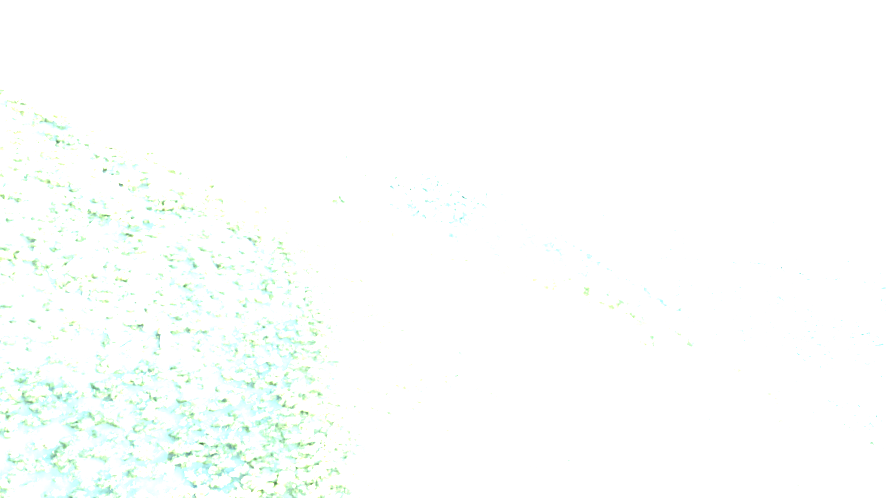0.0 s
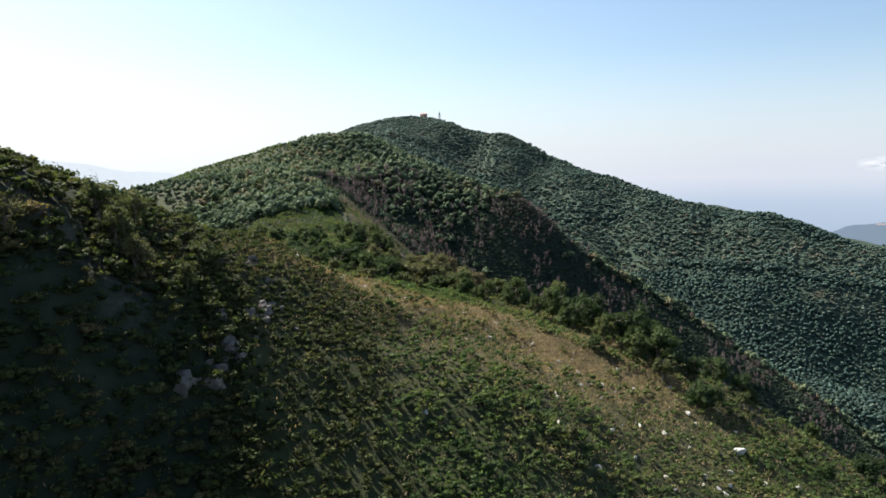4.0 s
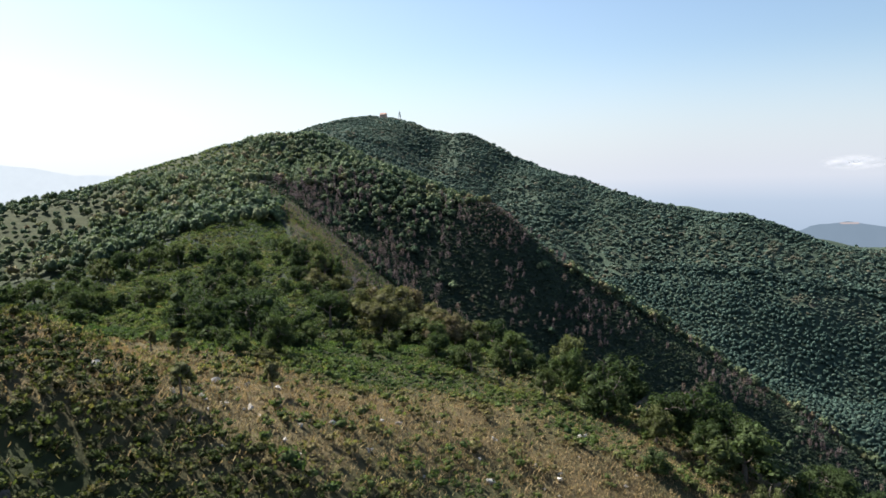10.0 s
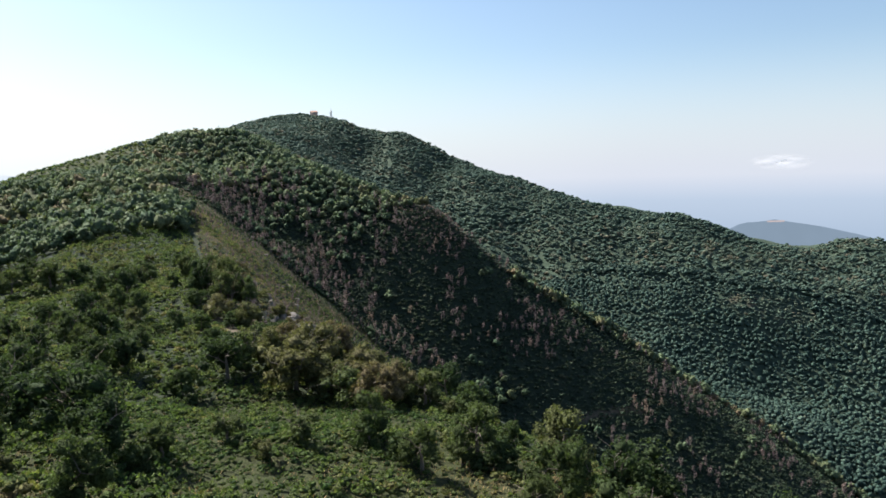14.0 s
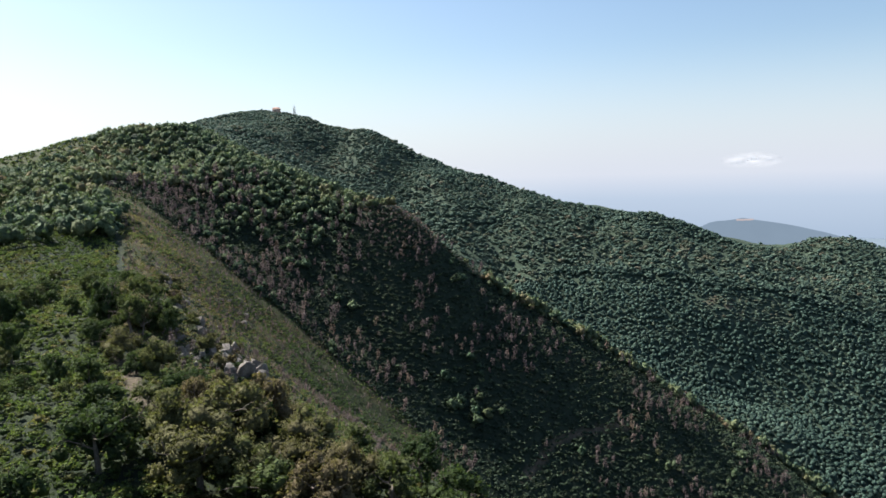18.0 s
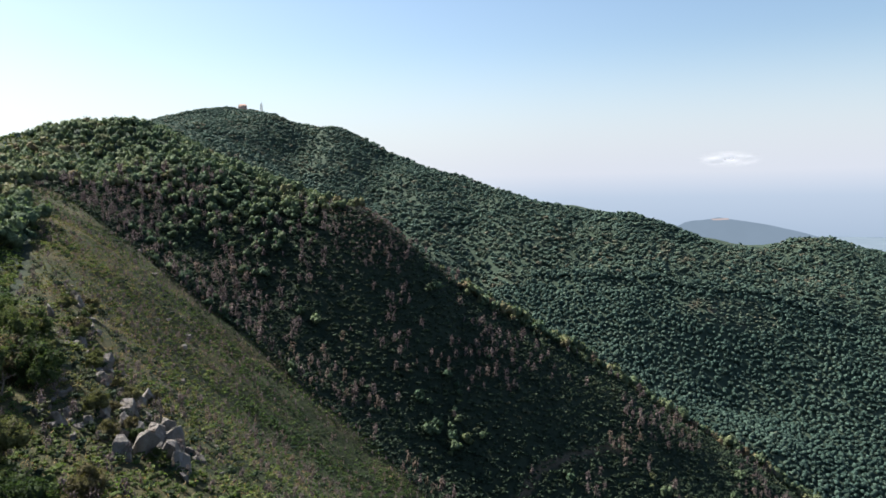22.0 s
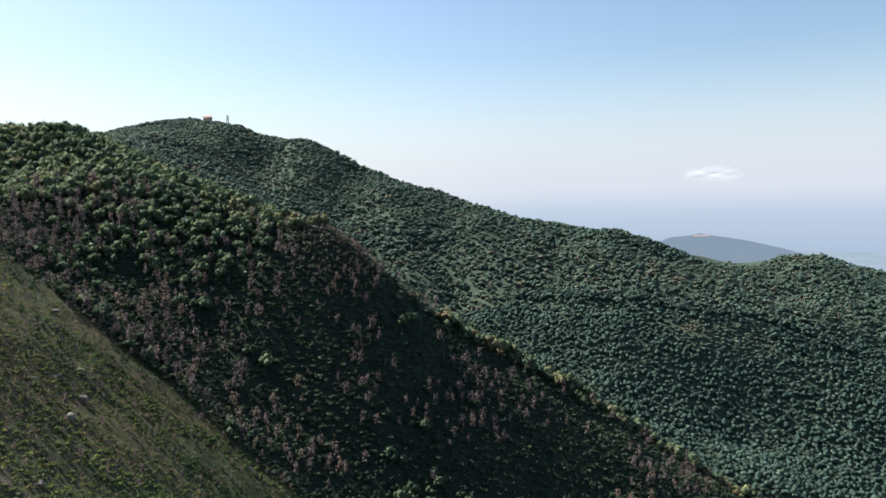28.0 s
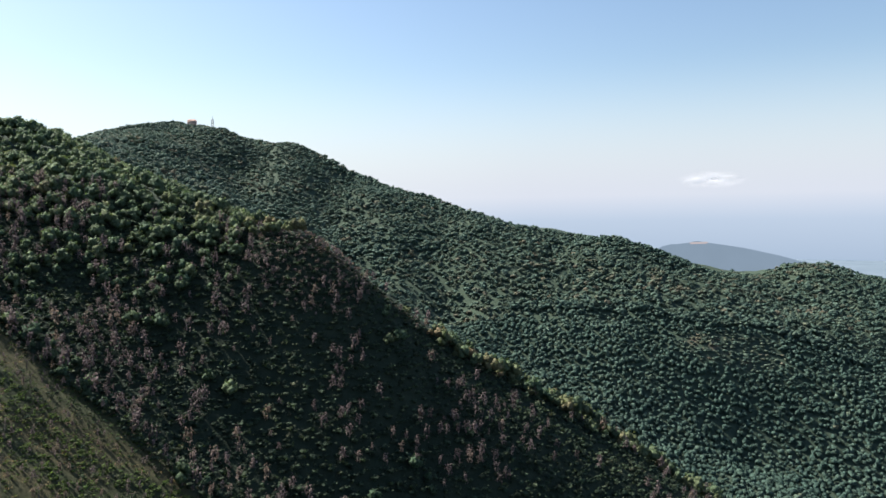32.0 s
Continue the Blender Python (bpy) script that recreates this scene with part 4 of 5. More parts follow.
def build_tree(seed, name, label, category, group, tall, width, foot, cards, size, tint, limbs=4, twigs=4, mat=None, masses=16, fill=0.66):
    """A tree: crooked tapered trunk, limbs with twigs and, unless it is bare, a crown in lobes. Its foot is at the origin."""
    r = np.random.default_rng(seed)
    root = thing(name, label, category, group)
    top = tall * 0.62
    lean = r.normal(size=2) * 0.06 * tall
    pts = [np.array((0, 0, -0.6)), np.array((lean[0] * 0.2, lean[1] * 0.2, top * 0.35)), np.array((lean[0] * 0.7, lean[1] * 0.7, top * 0.7)), np.array((lean[0], lean[1], top))]
    rad = 0.032 * tall
    part("trunk", *tube(pts, [rad * 1.35, rad, rad * 0.75, rad * 0.35], 7), BARK, root, smooth_faces=True)
    for i in range(limbs):
        a = 6.2832 * (i + r.uniform(0, 0.6)) / limbs
        k = r.uniform(0.35, 0.95)
        at = pts[1] + (pts[3] - pts[1]) * k
        part("limb", *bough(r, at, (math.cos(a), math.sin(a), 0.7), width * r.uniform(0.38, 0.55), rad * 0.5, twigs), BARK, root)
    if cards:
        part("crown", *crown(r, cards, width, tall - foot, foot, masses, size, -0.6, 0, 0.55, fill), mat or LEAF, root, tint=tint, smooth_faces=True)
    return root


SPECIES = {
    "broadleaf": [build_tree(21 + i, "broadleaf_tree", "green broadleaf tree among brambles on the saddle", "tree", "broadleaf trees on the saddle", 4.8 + 0.5 * i, 4.6 + 0.3 * i, -1.0, 2500, 0.115, 0.1 + 0.15 * i, masses=24) for i in range(4)],
    "shrub": [build_tree(41 + i, "shrub", "rounded green shrub on the grassy slope", "shrub", "shrubs on the ridge", 2.3 + 0.35 * i, 2.5 + 0.3 * i, -0.6, 1200, 0.085, 0.14 + 0.14 * i, 3, 2, masses=20) for i in range(5)],
    "holm": [build_tree(61 + i, "holm_oak", "olive brown holm oak on the rim of the slope", "tree", "holm oaks on the rim", 5.2 + 0.4 * i, 5.6 + 0.4 * i, -0.9, 2900, 0.125, 0.9 - 0.04 * i, masses=26, fill=0.78) for i in range(3)],
    "olive": [build_tree(71 + i, "tall_shrub", "tall lacy olive green shrub on the knoll", "shrub", "tall shrubs on the knoll", 3.4 + 0.4 * i, 3.2 + 0.3 * i, -0.5, 1300, 0.085, 0.7, 6, 5, masses=30, fill=0.55) for i in range(3)],
    "bare": [build_tree(81 + i, "bare_tree", "leafless grey scorched tree on the steep flank", "dead tree", "bare trees on the flank", 3.6 + 0.7 * i, 3.2, 0, 0, 0, 0, 6, 7) for i in range(3)],
    "sparse": [build_tree(91 + i, "thin_shrub", "thin dry shrub with sparse yellowing leaves", "shrub", "thin shrubs on the slope", 2.6 + 0.5 * i, 2.2, 0.4, 150, 0.12, 0.75, 5, 5) for i in range(2)],
}
planted = {key: 0 for key in SPECIES}
rt = np.random.default_rng(5)


def plant(kind, x, y, scale=1.0):
    protos = SPECIES[kind]
    n = planted[kind]
    planted[kind] = n + 1
    z = float(height([x], [y])[0])
    m = pose(x, y, z, 0, 0, rt.uniform(0, 360)) @ Matrix.Diagonal((scale * rt.uniform(0.85, 1.2), scale * rt.uniform(0.85, 1.2), scale * rt.uniform(0.85, 1.15), 1))
    if n < len(protos):
        protos[n].matrix_basis = m
        return protos[n]
    return copy_thing(protos[rt.integers(0, len(protos))], m)


# trees and shrubs with a place of their own
for x, y, k in [(39.4, 132.7, 1.8), (60.8, 119.7, 1.4), (33.5, 145, 1.6), (49.5, 140, 0.9), (53, 129, 0.8), (25.4, 141.3, 0.9), (44, 137, 1.1), (57, 127, 0.6), (38, 148, 1.5), (36, 139, 1.1), (41, 135, 1.2)]:
    plant("shrub", x, y, k)
for x, y, k in [(32, 156, 1.3), (28, 166, 1.2), (22, 164, 0.95), (15.6, 173, 1.1), (9.5, 168, 0.75), (36, 154, 1.2), (39, 150, 1.0), (24, 172, 1.15), (5, 176, 0.9), (18, 160, 0.7), (30, 168, 1.1), (29, 151, 0.8), (25, 158, 1.0), (34, 149, 0.9)]:
    plant("broadleaf", x, y, k)
for x, y, k in [(-13, 149, 0.9), (-19, 165, 1.15), (-15, 158, 0.9), (-23, 156, 0.8), (-11, 160, 0.7), (-26, 171, 1.1), (-31, 178, 1.1), (-24, 182, 0.9), (-33, 190, 1.0)]:
    plant("broadleaf", x, y, k)
for x, y, k in [(-8, 213, 1.15), (0, 204, 1.25), (5, 208, 1.25), (7, 197, 1.0), (-4, 205, 1.2), (1, 219, 1.05), (10, 203, 1.0), (-6, 220, 0.9), (6, 214, 1.15), (-2, 212, 1.3)]:
    plant("holm", x, y, k)
for x, y, k in [(-43.5, 90.3, 0.55), (-34.7, 83.5, 1.1), (-33.1, 95.8, 1.2), (-30, 92.6, 1.2), (-27.5, 90.9, 1.0), (-28.9, 83.6, 0.9), (-24.7, 99.9, 0.8), (-29.5, 80, 0.7), (-38.8, 83.3, 0.6), (-31, 99, 1.0), (-28, 104, 0.7), (-24, 94, 0.6), (-32, 88, 0.9), (-36, 90, 0.8)]:
    plant("olive", x, y, k)
plant("sparse", -39.5, 116.5, 1.5)
plant("shrub", -37.5, 116.5, 0.75)
for x, y, k in [(-28.9, 184.5, 1.1), (-15.6, 143.3, 0.75), (-12.5, 139.5, 0.75), (-18, 147, 0.8), (-21, 152, 0.7), (-1.3, 170.7, 1.15), (-4.3, 164.6, 0.8), (5, 173, 1.0), (-20, 154, 0.9), (-11.6, 157, 0.7), (13.7, 171, 1.0), (17, 171, 0.9), (21.4, 169, 0.8), (7.8, 170, 0.8), (-7.9, 169.7, 0.9)]:
    plant("shrub", x, y, k)
for x, y, k in [(-21.7, 136.6, 0.7), (-14.3, 121.3, 0.8), (-19.5, 137, 0.6), (-27, 128, 0.6), (14, 100, 0.7), (-10, 130, 0.6), (3, 128, 0.5)]:
    plant("sparse", x, y, k)
for x, y, k in [(-21.8, 270, 1.2), (-24, 275, 1.3), (-30, 292, 1.1), (-19, 268, 1.0), (-23, 262, 1.0), (-28, 268, 1.2), (-33, 280, 1.2), (-27, 258, 0.8)]:
    plant("broadleaf", x, y, k)
for x, y, k in [(-1.7, 345, 1.0), (10, 340, 1.1), (-15, 350, 0.8), (-0.4, 369, 0.8), (-10, 360, 0.8), (-37, 327, 0.7), (20, 300, 0.8), (5, 320, 0.7), (28, 330, 0.9), (-20, 400, 1.0), (-5, 385, 0.9), (14, 365, 0.9)]:
    plant("bare", x, y, k)
u, v = spread(rt, (-60, 80, 250, 450), 11.0)
keep = inside(FLANK, u, v) & (rt.random(len(u)) < 0.55)
for x, y in zip(u[keep], v[keep]):
    plant("bare", float(x), float(y), float(rt.uniform(0.5, 1.0)))
# clumps of trees and shrubs over the saddle
u, v = spread(rt, (-125, 30, 160, 430), 5.8)
keep = inside(PLATEAU, u, v) & (fuzz(u, v, 20) + 0.5 * fuzz(u, v, 9) + 0.2 * rt.normal(size=len(u)) > 0.33) & (near_line("rocky_rim", u, v - 6) > 9) & (near_line("rocky_rim", u, v) > 7) & (np.hypot(u + 46, (v - 328) / 1.5) > 12)
for x, y in list(zip(u[keep], v[keep]))[:250]:
    plant("broadleaf" if rt.random() < 0.3 else "shrub", float(x), float(y), float(rt.uniform(0.6, 1.3)))
# shrubs along the rim of the spur
for p in along(LINES["spur_edge"][1:6], 3.4):
    if rt.random() < 0.8:
        plant("shrub" if rt.random() < 0.75 else "broadleaf", p[0] + rt.normal() * 4 - 3, p[1] + rt.normal() * 4 - 5, float(rt.uniform(0.45, 0.95)))


# ---- limestone boulders ----
def boulder_mesh(seed, mat=STONE):
    """An angular block: the hull of a loose handful of points, its corners worn, its faces a little uneven."""
    r = np.random.default_rng(seed)
    bm = bmesh.new()
    for p in r.uniform(-1, 1, (15, 3)) * (1, 0.75, 0.9):
        bm.verts.new(p / max(1.0, np.linalg.norm(p)))
    hull = bmesh.ops.convex_hull(bm, input=bm.verts[:])
    bmesh.ops.delete(bm, geom=list({v for v in hull["geom_interior"] + hull["geom_unused"] if isinstance(v, bmesh.types.BMVert)}), context="VERTS")
    bmesh.ops.bevel(bm, geom=bm.edges[:], offset=0.035, segments=1, affect="EDGES")
    bmesh.ops.triangulate(bm, faces=bm.faces[:])
    bmesh.ops.subdivide_edges(bm, edges=[e for e in bm.edges if e.calc_length() > 0.35], cuts=1)
    for v in bm.verts:
        v.co *= 1 + 0.1 * noise.noise(v.co * 2.6 + Vector((seed, 0, 0)))
    me = bpy.data.meshes.new("boulder")
    bm.to_mesh(me)
    bm.free()
    me.materials.append(mat)
    return me


BOULDERS = [boulder_mesh(300 + i) for i in range(9)]
STONES = [boulder_mesh(330 + i, PALE_STONE) for i in range(9)]


def boulder(x, y, size, tall=0.75, lift=0.25, label="pale weathered limestone boulder in the turf", group="limestone boulders", name="boulder"):
    ob = new(name, (STONES if name == "stone" else BOULDERS)[rt.integers(0, 9)])
    z = float(height([x], [y])[0])
    ob.matrix_basis = pose(x, y, z + size * tall * lift, rt.uniform(-25, 25), rt.uniform(-25, 25), rt.uniform(0, 360)) @ Matrix.Diagonal((size, size * rt.uniform(0.65, 1.0), size * tall, 1))
    return tagged(ob, label, "rock", group)


for x, y, k in [(40.8, 120.5, 1.25), (36.9, 118, 0.6), (42.4, 119.4, 0.5), (13.4, 104.2, 0.55), (26, 105.6, 0.5), (33.6, 106.9, 0.6), (23.5, 126.6, 0.55), (21.7, 120.1, 0.4), (36.6, 128.7, 0.7), (47.3, 117.7, 0.8), (41.8, 114.8, 0.5), (48.6, 115, 0.7), (51.2, 116, 0.8), (-1.3, 95.5, 0.5), (26.4, 103.6, 0.4), (20.3, 129.2, 0.4), (25.3, 126.6, 0.4), (36.6, 136.9, 0.5)]:
    boulder(x, y, k * 0.9, 0.75, 0.6, "whitish limestone lump among the bracken", "limestone lumps of the meadow", "stone")
for x, y, k in [(-25.9, 124.6, 0.8), (-25, 122, 0.6), (-17.5, 104.3, 0.8), (-20.7, 107.6, 0.6), (-18.8, 106.4, 0.7), (-13, 118.7, 0.55), (-5.8, 116.7, 0.5), (-9, 126.4, 0.4), (-12.4, 128, 0.4), (-11.8, 130, 0.4), (-17.9, 102, 0.85), (-20, 99, 0.7), (-19.2, 91.5, 1.1), (-19.2, 88, 1.0), (-18.7, 97.6, 0.9), (-19.7, 86.3, 1.0), (-18.2, 89.9, 0.8), (-18.7, 100.7, 0.8), (-2.7, 117, 0.4), (12.4, 136, 0.4)]:
    for j in range(3):
        boulder(x + rt.normal() * k * 0.6 * j, y + rt.normal() * k * 0.6 * j, k * float(rt.uniform(0.55, 1.0)) / (1 + 0.3 * j), 0.8, 0.3)
for x, y, k in [(-17.5, 262, 1.62), (-14.5, 260, 1.88), (-11.5, 262, 2.12), (-7.5, 260, 2.5), (-3.5, 256, 2.75), (-1.5, 262, 2.25), (-5.5, 266, 2.5), (-7.5, 270, 2.38), (-10.5, 276, 2.5), (-9.5, 282, 2.12), (-13.5, 284, 2.25), (-15.5, 290, 2.38), (-17.5, 296, 2), (-22.5, 302, 1.75), (17, 239, 2.5), (18.5, 237, 1.88), (-24.5, 306, 1.88), (-25.5, 314, 2.38), (-26.5, 322, 2.25), (-28.5, 330, 1.75), (-30.5, 338, 1.5)]:
    for j in range(6):
        boulder(x + rt.normal() * k * 0.7, y + rt.normal() * k * 0.9, k * float(rt.choice([0.2, 0.3, 0.4, 0.5, 0.75])), float(rt.uniform(1.0, 2.1)), float(rt.uniform(-0.1, 0.35)), "grey weathered limestone block of the rocky rim", "limestone blocks of the rim")
for x, y, k in [(-2, 262, 0.7), (4, 262, 0.6), (-10, 334, 0.8), (-16, 268, 0.9), (-19, 272, 0.9), (-26, 300, 0.9), (-31, 324, 0.8), (-23, 296, 0.7)]:
    boulder(x, y, k, 0.9, 0.4, "lone grey limestone block below the rim", "limestone blocks below the rim")
for x, y, k in [(-31, 434, 1.4), (-40, 458, 1.5), (-15, 387, 1.3), (-14.5, 373, 1.6), (-18, 402, 1.5), (-20, 389, 1.4), (-28, 421, 1.1), (-22, 378, 1.2)]:
    boulder(x, y, k, 0.9, 0.3, "grey limestone block jutting from the flank", "limestone blocks of the flank")
for i in range(45):
    a = rt.uniform(0, 1)
    boulder(-16 - 22 * a + abs(rt.normal()) * 14, 262 + 85 * a + rt.normal() * 4, float(rt.uniform(0.3, 0.8)), 0.8, 0.3, "small grey limestone block on the dry upper flank", "small blocks of the flank")
for x, y, k in [(-19, 274, 1.3), (-22, 282, 1.1), (-25, 288, 1.3), (-19, 267, 1.0), (-27, 296, 1.0), (-9, 263, 0.35), (-12, 273, 0.35), (-15, 283, 0.4)]:
    plant("shrub", x, y, k)
for x, y, k in [(-23, 270, 1.1), (-26, 281, 1.0), (-29, 290, 0.9), (-22, 251, 0.9), (-16, 244, 0.8), (-6, 238, 0.7), (3, 232, 0.7)]:
    plant("holm", x, y, k)
for i in range(16):
    a = rt.uniform(0, 1)
    boulder(-50 + 18 * a + rt.normal() * 4, 56 + 36 * a + rt.normal() * 5, float(rt.uniform(0.4, 1.0)), 1.0, -0.1, "shaded grey limestone block of the knoll", "limestone blocks of the knoll")


for x, y, k in [(-41.4, 75.7, 1.9), (-38.3, 74, 2.2), (-38.6, 70.9, 2.0), (-35.3, 72.2, 1.3), (-35.7, 69, 1.7), (-33, 65.7, 2.0), (-31.9, 67.2, 1.8), (-35.8, 65.9, 1.5), (-44, 82, 1.8), (-46, 87, 1.5), (-40, 79, 1.4), (-49, 90, 1.3), (-41, 68, 1.8), (-44, 73, 2.0)]:
    for j in range(3):
        boulder(x + rt.normal() * k * 0.5, y + rt.normal() * k * 0.7, k * float(rt.uniform(0.35, 0.8)), float(rt.uniform(1.1, 1.8)), float(rt.uniform(-0.1, 0.25)), "grey fissured limestone crag of the knoll", "limestone crags of the knoll", "crag")
for x, y, k in [(-18, 99.7, 1.0), (-18.8, 96.7, 1.2), (-18.6, 90.5, 1.6), (-18.4, 104.3, 0.8), (-21.2, 107.5, 0.9), (-19.6, 93.5, 1.3), (-19.9, 87, 1.4), (-20.8, 85.3, 1.2)]:
    for j in range(3):
        boulder(x + rt.normal() * 0.5, y + rt.normal() * 0.6, k * float(rt.uniform(0.5, 0.9)), float(rt.uniform(0.9, 1.5)), 0.1, "pale limestone ledge breaking through the heather", "limestone ledges of the spur")
for p in along([(*q, 0) for q in DRY["dry_strip"]], 0.9):
    if rt.random() < 0.95:
        boulder(p[0] + rt.normal() * 6, p[1] + rt.normal() * 6 - 3, float(rt.choice([0.2, 0.26, 0.32, 0.4, 0.5])), 0.65, 0.6, "small whitish stone in the dry grass", "small stones of the meadow", "stone")
for i in range(40):
    a = rt.uniform(0, 1)
    boulder(14 + 38 * a + rt.normal() * 5, 108 + 10 * a + rt.normal() * 7, float(rt.choice([0.22, 0.3, 0.4, 0.5])), 0.7, 0.8, "small whitish stone among the bracken", "small stones of the meadow", "stone")


for p in along([(*q, 0) for q in DRY["rocky_rim"]], 2.6):
    plant("shrub" if rt.random() < 0.6 else "holm", p[0] + rt.normal() * 1.6 - 0.5, p[1] + rt.normal() * 1.6 + 1, float(rt.uniform(0.25, 0.5)))


# ---- things on the far summit ----
def slab(x0, x1, y0, y1, z0, z1):
    v = np.array([(x, y, z) for z in (z0, z1) for x, y in ((x0, y0), (x1, y0), (x1, y1), (x0, y1))], float)
    q = np.array([(3, 2, 1, 0), (4, 5, 6, 7), (0, 1, 5, 4), (1, 2, 6, 5), (2, 3, 7, 6), (3, 0, 4, 7)])
    return v, q


def at_summit(name, x, y, label, category):
    ob = new(name)
    ob.location = (x, y, float(height([x], [y])[0]))
    ob.scale = (1.2, 1.2, 1.25)
    return tagged(ob, label, category)


tower = at_summit("lattice_tower", -8, 1476, "grey steel lattice tower on the summit", "tower")
for sx in (-1, 1):
    for sy in (-1, 1):
        part("leg", *tube([(2.0 * sx, 2.0 * sy, -1), (0.9 * sx, 0.9 * sy, 17)], [0.5, 0.4], 4), STEEL, tower)
for k in range(7):
    w0, w1, z0, z1 = 1.95 - 0.15 * k, 1.8 - 0.15 * k, 2.4 * k + 0.2, 2.4 * k + 2.6
    for a, c in (((-w0, -w0, z0), (w1, -w1, z1)), ((w0, w0, z0), (-w1, w1, z1)), ((-w0, w0, z0), (-w1, -w1, z1)), ((w0, -w0, z0), (w1, w1, z1))):
        part("brace", *tube([a, c], [0.26, 0.26], 4), STEEL, tower)
part("antenna", *tube([(0, 0, 16.5), (0, 0, 21)], [0.25, 0.12], 5), STEEL, tower)

house = at_summit("summit_house", -40, 1476, "small rose plastered house on the summit", "house")
part("wall", *slab(-6, 6, -4, 4, -1, 5.2), PLASTER, house)
v = np.array([(-6.5, -4.5, 5.1), (6.5, -4.5, 5.1), (6.5, 4.5, 5.1), (-6.5, 4.5, 5.1), (-4, 0, 7.4), (4, 0, 7.4)], float)
part("roof", v, np.array([(0, 1, 5, 4), (2, 3, 4, 5)]), ROOFING, house, "hipped terracotta roof")
for wx in (-4, -1.3, 1.3, 4):
    part("window", *slab(wx - 0.5, wx + 0.5, -4.06, -3.9, 2.2, 3.8), GLASS, house)

lookout = at_summit("lookout_platform", -134, 1470, "dark steel lookout platform on posts", "lookout")
for sx in (-1.2, 1.2):
    for sy in (-1.2, 1.2):
        part("post", *tube([(sx, sy, -1), (sx, sy, 9)], [0.4, 0.4], 5), STEEL, lookout)
part("deck", *slab(-2.4, 2.4, -2.4, 2.4, 8.6, 9.0), STEEL, lookout)
part("canopy", *slab(-2.7, 2.7, -2.7, 2.7, 11.2, 11.5), STEEL, lookout)
for sx in (-2.2, 2.2):
    part("canopy_post", *tube([(sx, 0, 9), (sx, 0, 11.3)], [0.15, 0.15], 4), STEEL, lookout)

dome = at_summit("domed_hut", -112, 1474, "pale grey domed hut on the summit", "hut")
part("wall", *tube([(0, 0, -1), (0, 0, 3.2)], [5.0, 5.0], 12), PLASTER, dome, "low round rendered wall")
part("roof", *tube([(0, 0, 3.2), (0, 0, 5.2), (0, 0, 6.8), (0, 0, 7.7), (0, 0, 8.0)], [5.2, 4.7, 3.3, 1.6, 0.05], 12), STEEL, dome, "pale metal dome", smooth_faces=True)
part("door", *slab(-0.6, 0.6, -5.1, -4.7, -0.5, 2.1), GLASS, dome)

mast = at_summit("radio_mast", -145, 1470, "thin grey radio mast on the summit ridge", "mast")
part("pole", *tube([(0, 0, -1), (0, 0, 13)], [0.55, 0.4], 6), STEEL, mast)
part("crossbar", *tube([(-0.9, 0, 8.6), (0.9, 0, 8.6)], [0.09, 0.09], 4), STEEL, mast)

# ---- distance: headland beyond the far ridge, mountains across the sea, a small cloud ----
# Unlit flat emission: the haze of the distance is part of the colour.
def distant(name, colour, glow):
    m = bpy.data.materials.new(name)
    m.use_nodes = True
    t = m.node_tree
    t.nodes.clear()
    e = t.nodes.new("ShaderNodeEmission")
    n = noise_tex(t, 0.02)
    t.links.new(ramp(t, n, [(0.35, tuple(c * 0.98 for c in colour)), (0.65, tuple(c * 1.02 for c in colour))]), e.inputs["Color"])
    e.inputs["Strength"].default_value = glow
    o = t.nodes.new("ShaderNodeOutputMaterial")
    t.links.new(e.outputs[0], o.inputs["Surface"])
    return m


def ridge_sheet(name, spine, drop, back, mat, label, category):
    """A far mountain: its crest and the slopes in front of and behind it."""
    p = np.array(along(spine, 14 if drop < 300 else 60), float)
    p[:, 2] += (1.2 if drop < 300 else 6) * fuzz(p[:, 0], p[:, 1], 25.0)
    d = np.array(back, float)
    rows = [p + np.array((-d[0], -d[1], -drop)), p + np.array((-d[0] * 0.4, -d[1] * 0.4, -drop * 0.3)), p, p + np.array((d[0], d[1], -drop))]
    n = len(p)
    q = np.array([(a * n + i, a * n + i + 1, (a + 1) * n + i + 1, (a + 1) * n + i) for a in range(3) for i in range(n - 1)])
    return tagged(new(name, mesh_of(name, np.concatenate(rows), q, mat, None, True)), label, category, kind="structure")


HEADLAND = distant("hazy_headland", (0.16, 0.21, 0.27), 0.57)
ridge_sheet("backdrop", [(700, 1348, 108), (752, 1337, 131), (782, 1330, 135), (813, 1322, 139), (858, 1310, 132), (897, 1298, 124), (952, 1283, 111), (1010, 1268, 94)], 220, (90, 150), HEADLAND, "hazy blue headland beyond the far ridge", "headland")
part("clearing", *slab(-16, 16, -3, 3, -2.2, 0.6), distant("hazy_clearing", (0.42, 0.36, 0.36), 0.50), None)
bpy.data.objects["clearing"].location = (815, 1319, 136.6)
tagged(bpy.data.objects["clearing"], "pinkish bare patch on the hazy headland", "clearing", kind="structure")
ridge_sheet("backdrop", [(-3600, 2700, 430), (-2900, 3180, 420), (-2310, 3550, 384), (-2191, 3626, 373), (-2054, 3707, 361), (-1975, 3749, 353), (-1895, 3791, 340), (-1811, 3832, 319), (-1725, 3872, 302), (-1529, 3955, 303), (-1447, 3986, 290), (-1200, 4080, 250), (-900, 4160, 180)], 500, (-60, 100), distant("hazy_far_mountains", (0.72, 0.79, 0.86), 0.40), "pale mountains across the sea haze", "mountains")

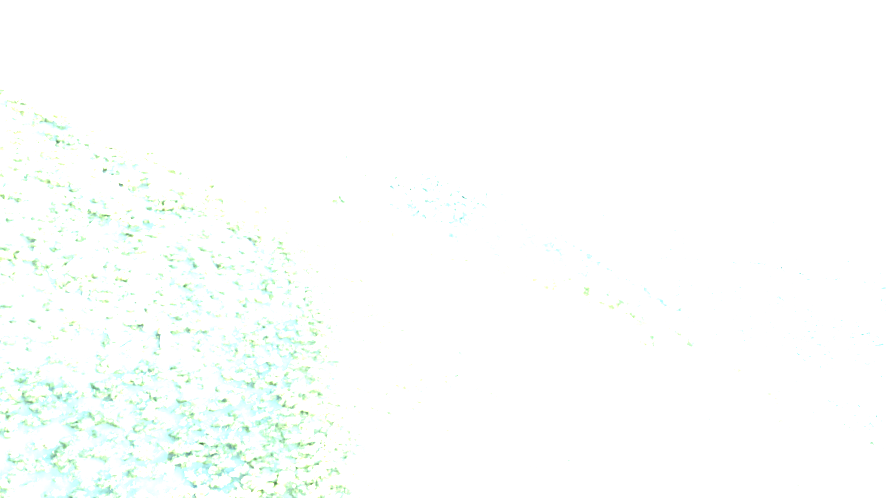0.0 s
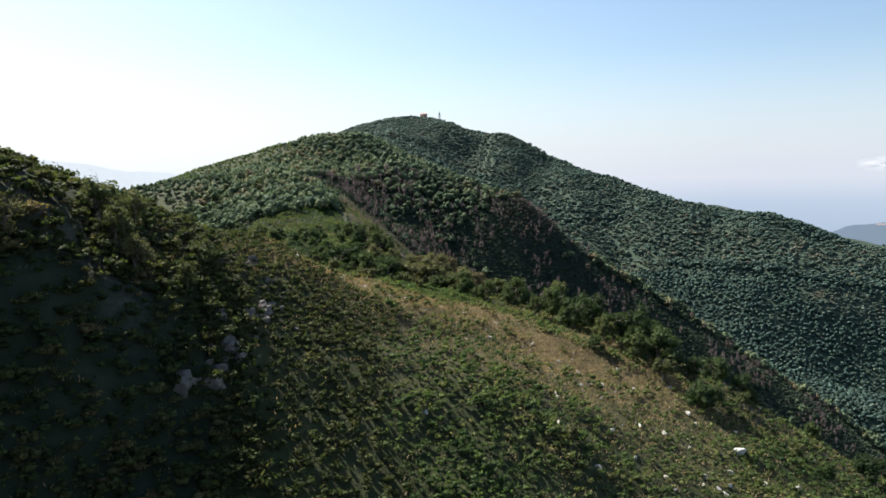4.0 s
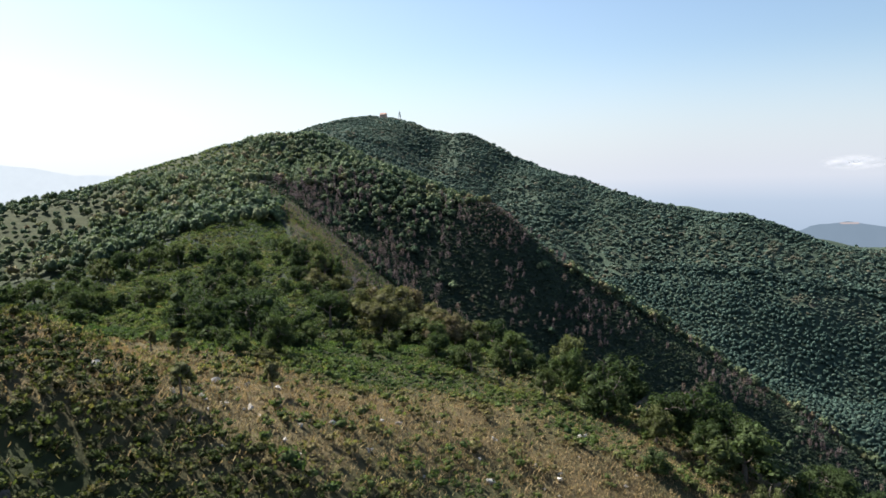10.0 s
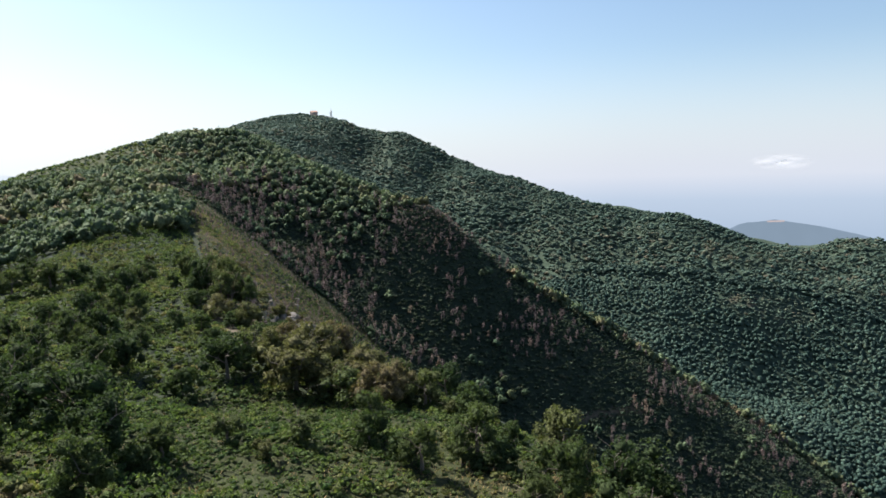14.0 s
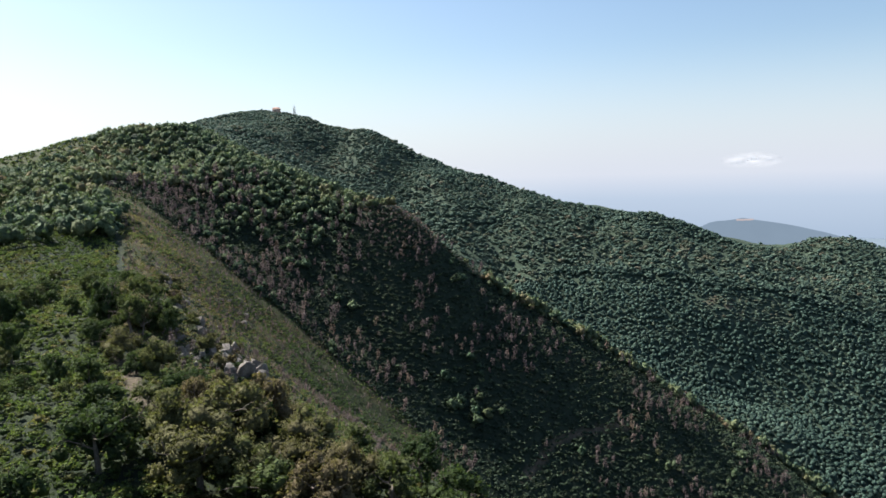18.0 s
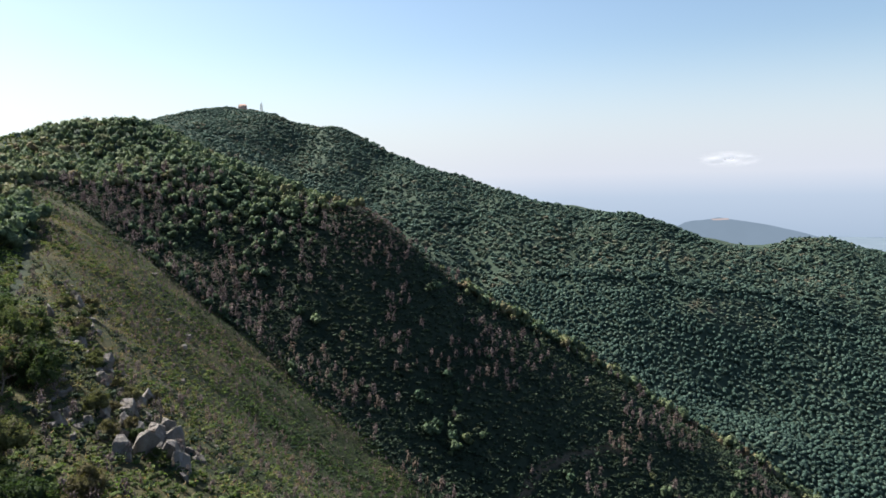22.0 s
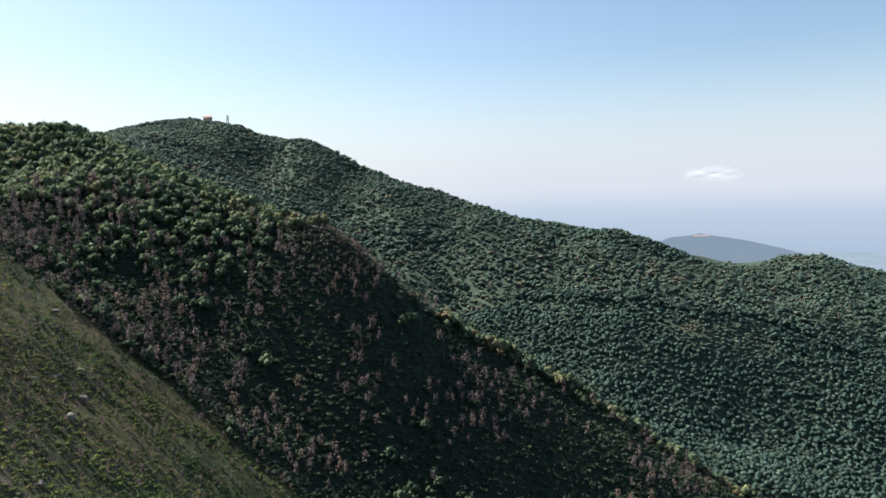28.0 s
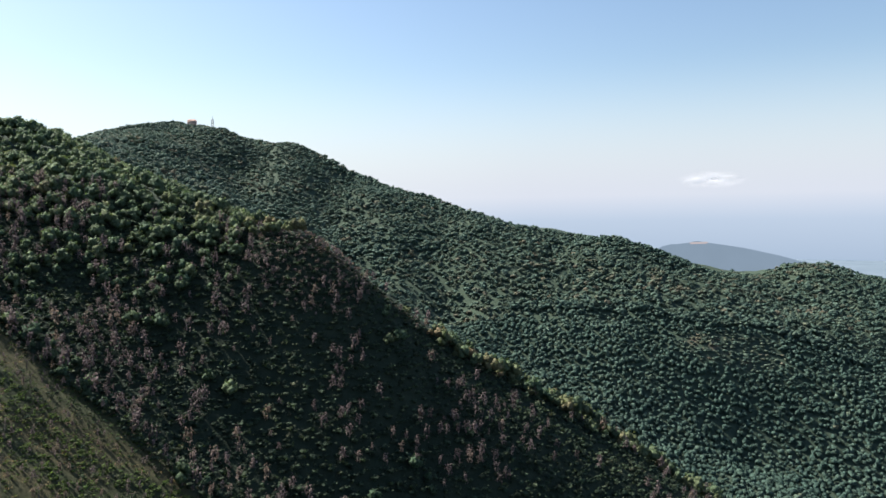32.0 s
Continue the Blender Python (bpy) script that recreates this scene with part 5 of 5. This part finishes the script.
PUFF = bpy.data.materials.new("cloud_vapour")
PUFF.use_nodes = True
nt = PUFF.node_tree
pb = nt.nodes["Principled BSDF"]
pb.inputs["Base Color"].default_value = (0.9, 0.88, 0.88, 1)
pb.inputs["Roughness"].default_value = 1.0
tl = nt.nodes.new("ShaderNodeBsdfTranslucent")
tl.inputs["Color"].default_value = (0.95, 0.93, 0.93, 1)
ml = nt.nodes.new("ShaderNodeMixShader")
ml.inputs[0].default_value = 0.85
nt.links.new(pb.outputs[0], ml.inputs[1])
nt.links.new(tl.outputs[0], ml.inputs[2])
# vapour thins out towards the rim of the cloud
tc = nt.nodes.new("ShaderNodeTexCoord")
flat = node(nt, "ShaderNodeVectorMath")
flat.operation = "MULTIPLY"
flat.inputs[1].default_value = (1.0, 0.0, 1.0)
nt.links.new(tc.outputs["Object"], flat.inputs[0])
far = node(nt, "ShaderNodeVectorMath")
far.operation = "LENGTH"
nt.links.new(flat.outputs[0], far.inputs[0])
core = node(nt, "ShaderNodeMapRange", From_Min=1.0, From_Max=0.1)
nt.links.new(far.outputs["Value"], core.inputs["Value"])
wide = node(nt, "ShaderNodeVectorMath")
wide.operation = "MULTIPLY"
wide.inputs[1].default_value = (2.2, 0.6, 1.2)
nt.links.new(tc.outputs["Object"], wide.inputs[0])
n = node(nt, "ShaderNodeTexNoise", Scale=0.9, Detail=4.0, Roughness=0.5)
nt.links.new(wide.outputs[0], n.inputs["Vector"])
wisp = node(nt, "ShaderNodeMapRange", From_Min=0.1, From_Max=0.65)
nt.links.new(n.outputs["Fac"], wisp.inputs["Value"])
den = nt.nodes.new("ShaderNodeMath")
den.operation = "MULTIPLY"
nt.links.new(core.outputs[0], den.inputs[0])
nt.links.new(wisp.outputs[0], den.inputs[1])
thin = nt.nodes.new("ShaderNodeMath")
thin.operation = "MULTIPLY"
thin.inputs[1].default_value = 0.3
nt.links.new(den.outputs[0], thin.inputs[0])
tr = nt.nodes.new("ShaderNodeBsdfTransparent")
mx = nt.nodes.new("ShaderNodeMixShader")
nt.links.new(thin.outputs[0], mx.inputs[0])
nt.links.new(tr.outputs[0], mx.inputs[1])
nt.links.new(ml.outputs[0], mx.inputs[2])
nt.links.new(mx.outputs[0], nt.nodes["Material Output"].inputs["Surface"])
for x, y, z, w, h in ((670, 1093, 239, 46, 12),):
    bm = bmesh.new()
    bmesh.ops.create_icosphere(bm, subdivisions=4, radius=1.0)
    for v in bm.verts:
        v.co *= 1 + 0.18 * noise.noise(v.co * 1.7 + Vector((x, 0, 0)))
    for f in bm.faces:
        f.smooth = True
    me = bpy.data.meshes.new("cloud")
    bm.to_mesh(me)
    bm.free()
    me.materials.append(PUFF)
    cloud = new("cloud", me)
    cloud.matrix_basis = pose(x, y, z, 0, 0, -32) @ Matrix.Diagonal((w, 10, h, 1))
    cloud.visible_shadow = False
    tagged(cloud, "small thin white cloud over the sea", "cloud", kind="structure")
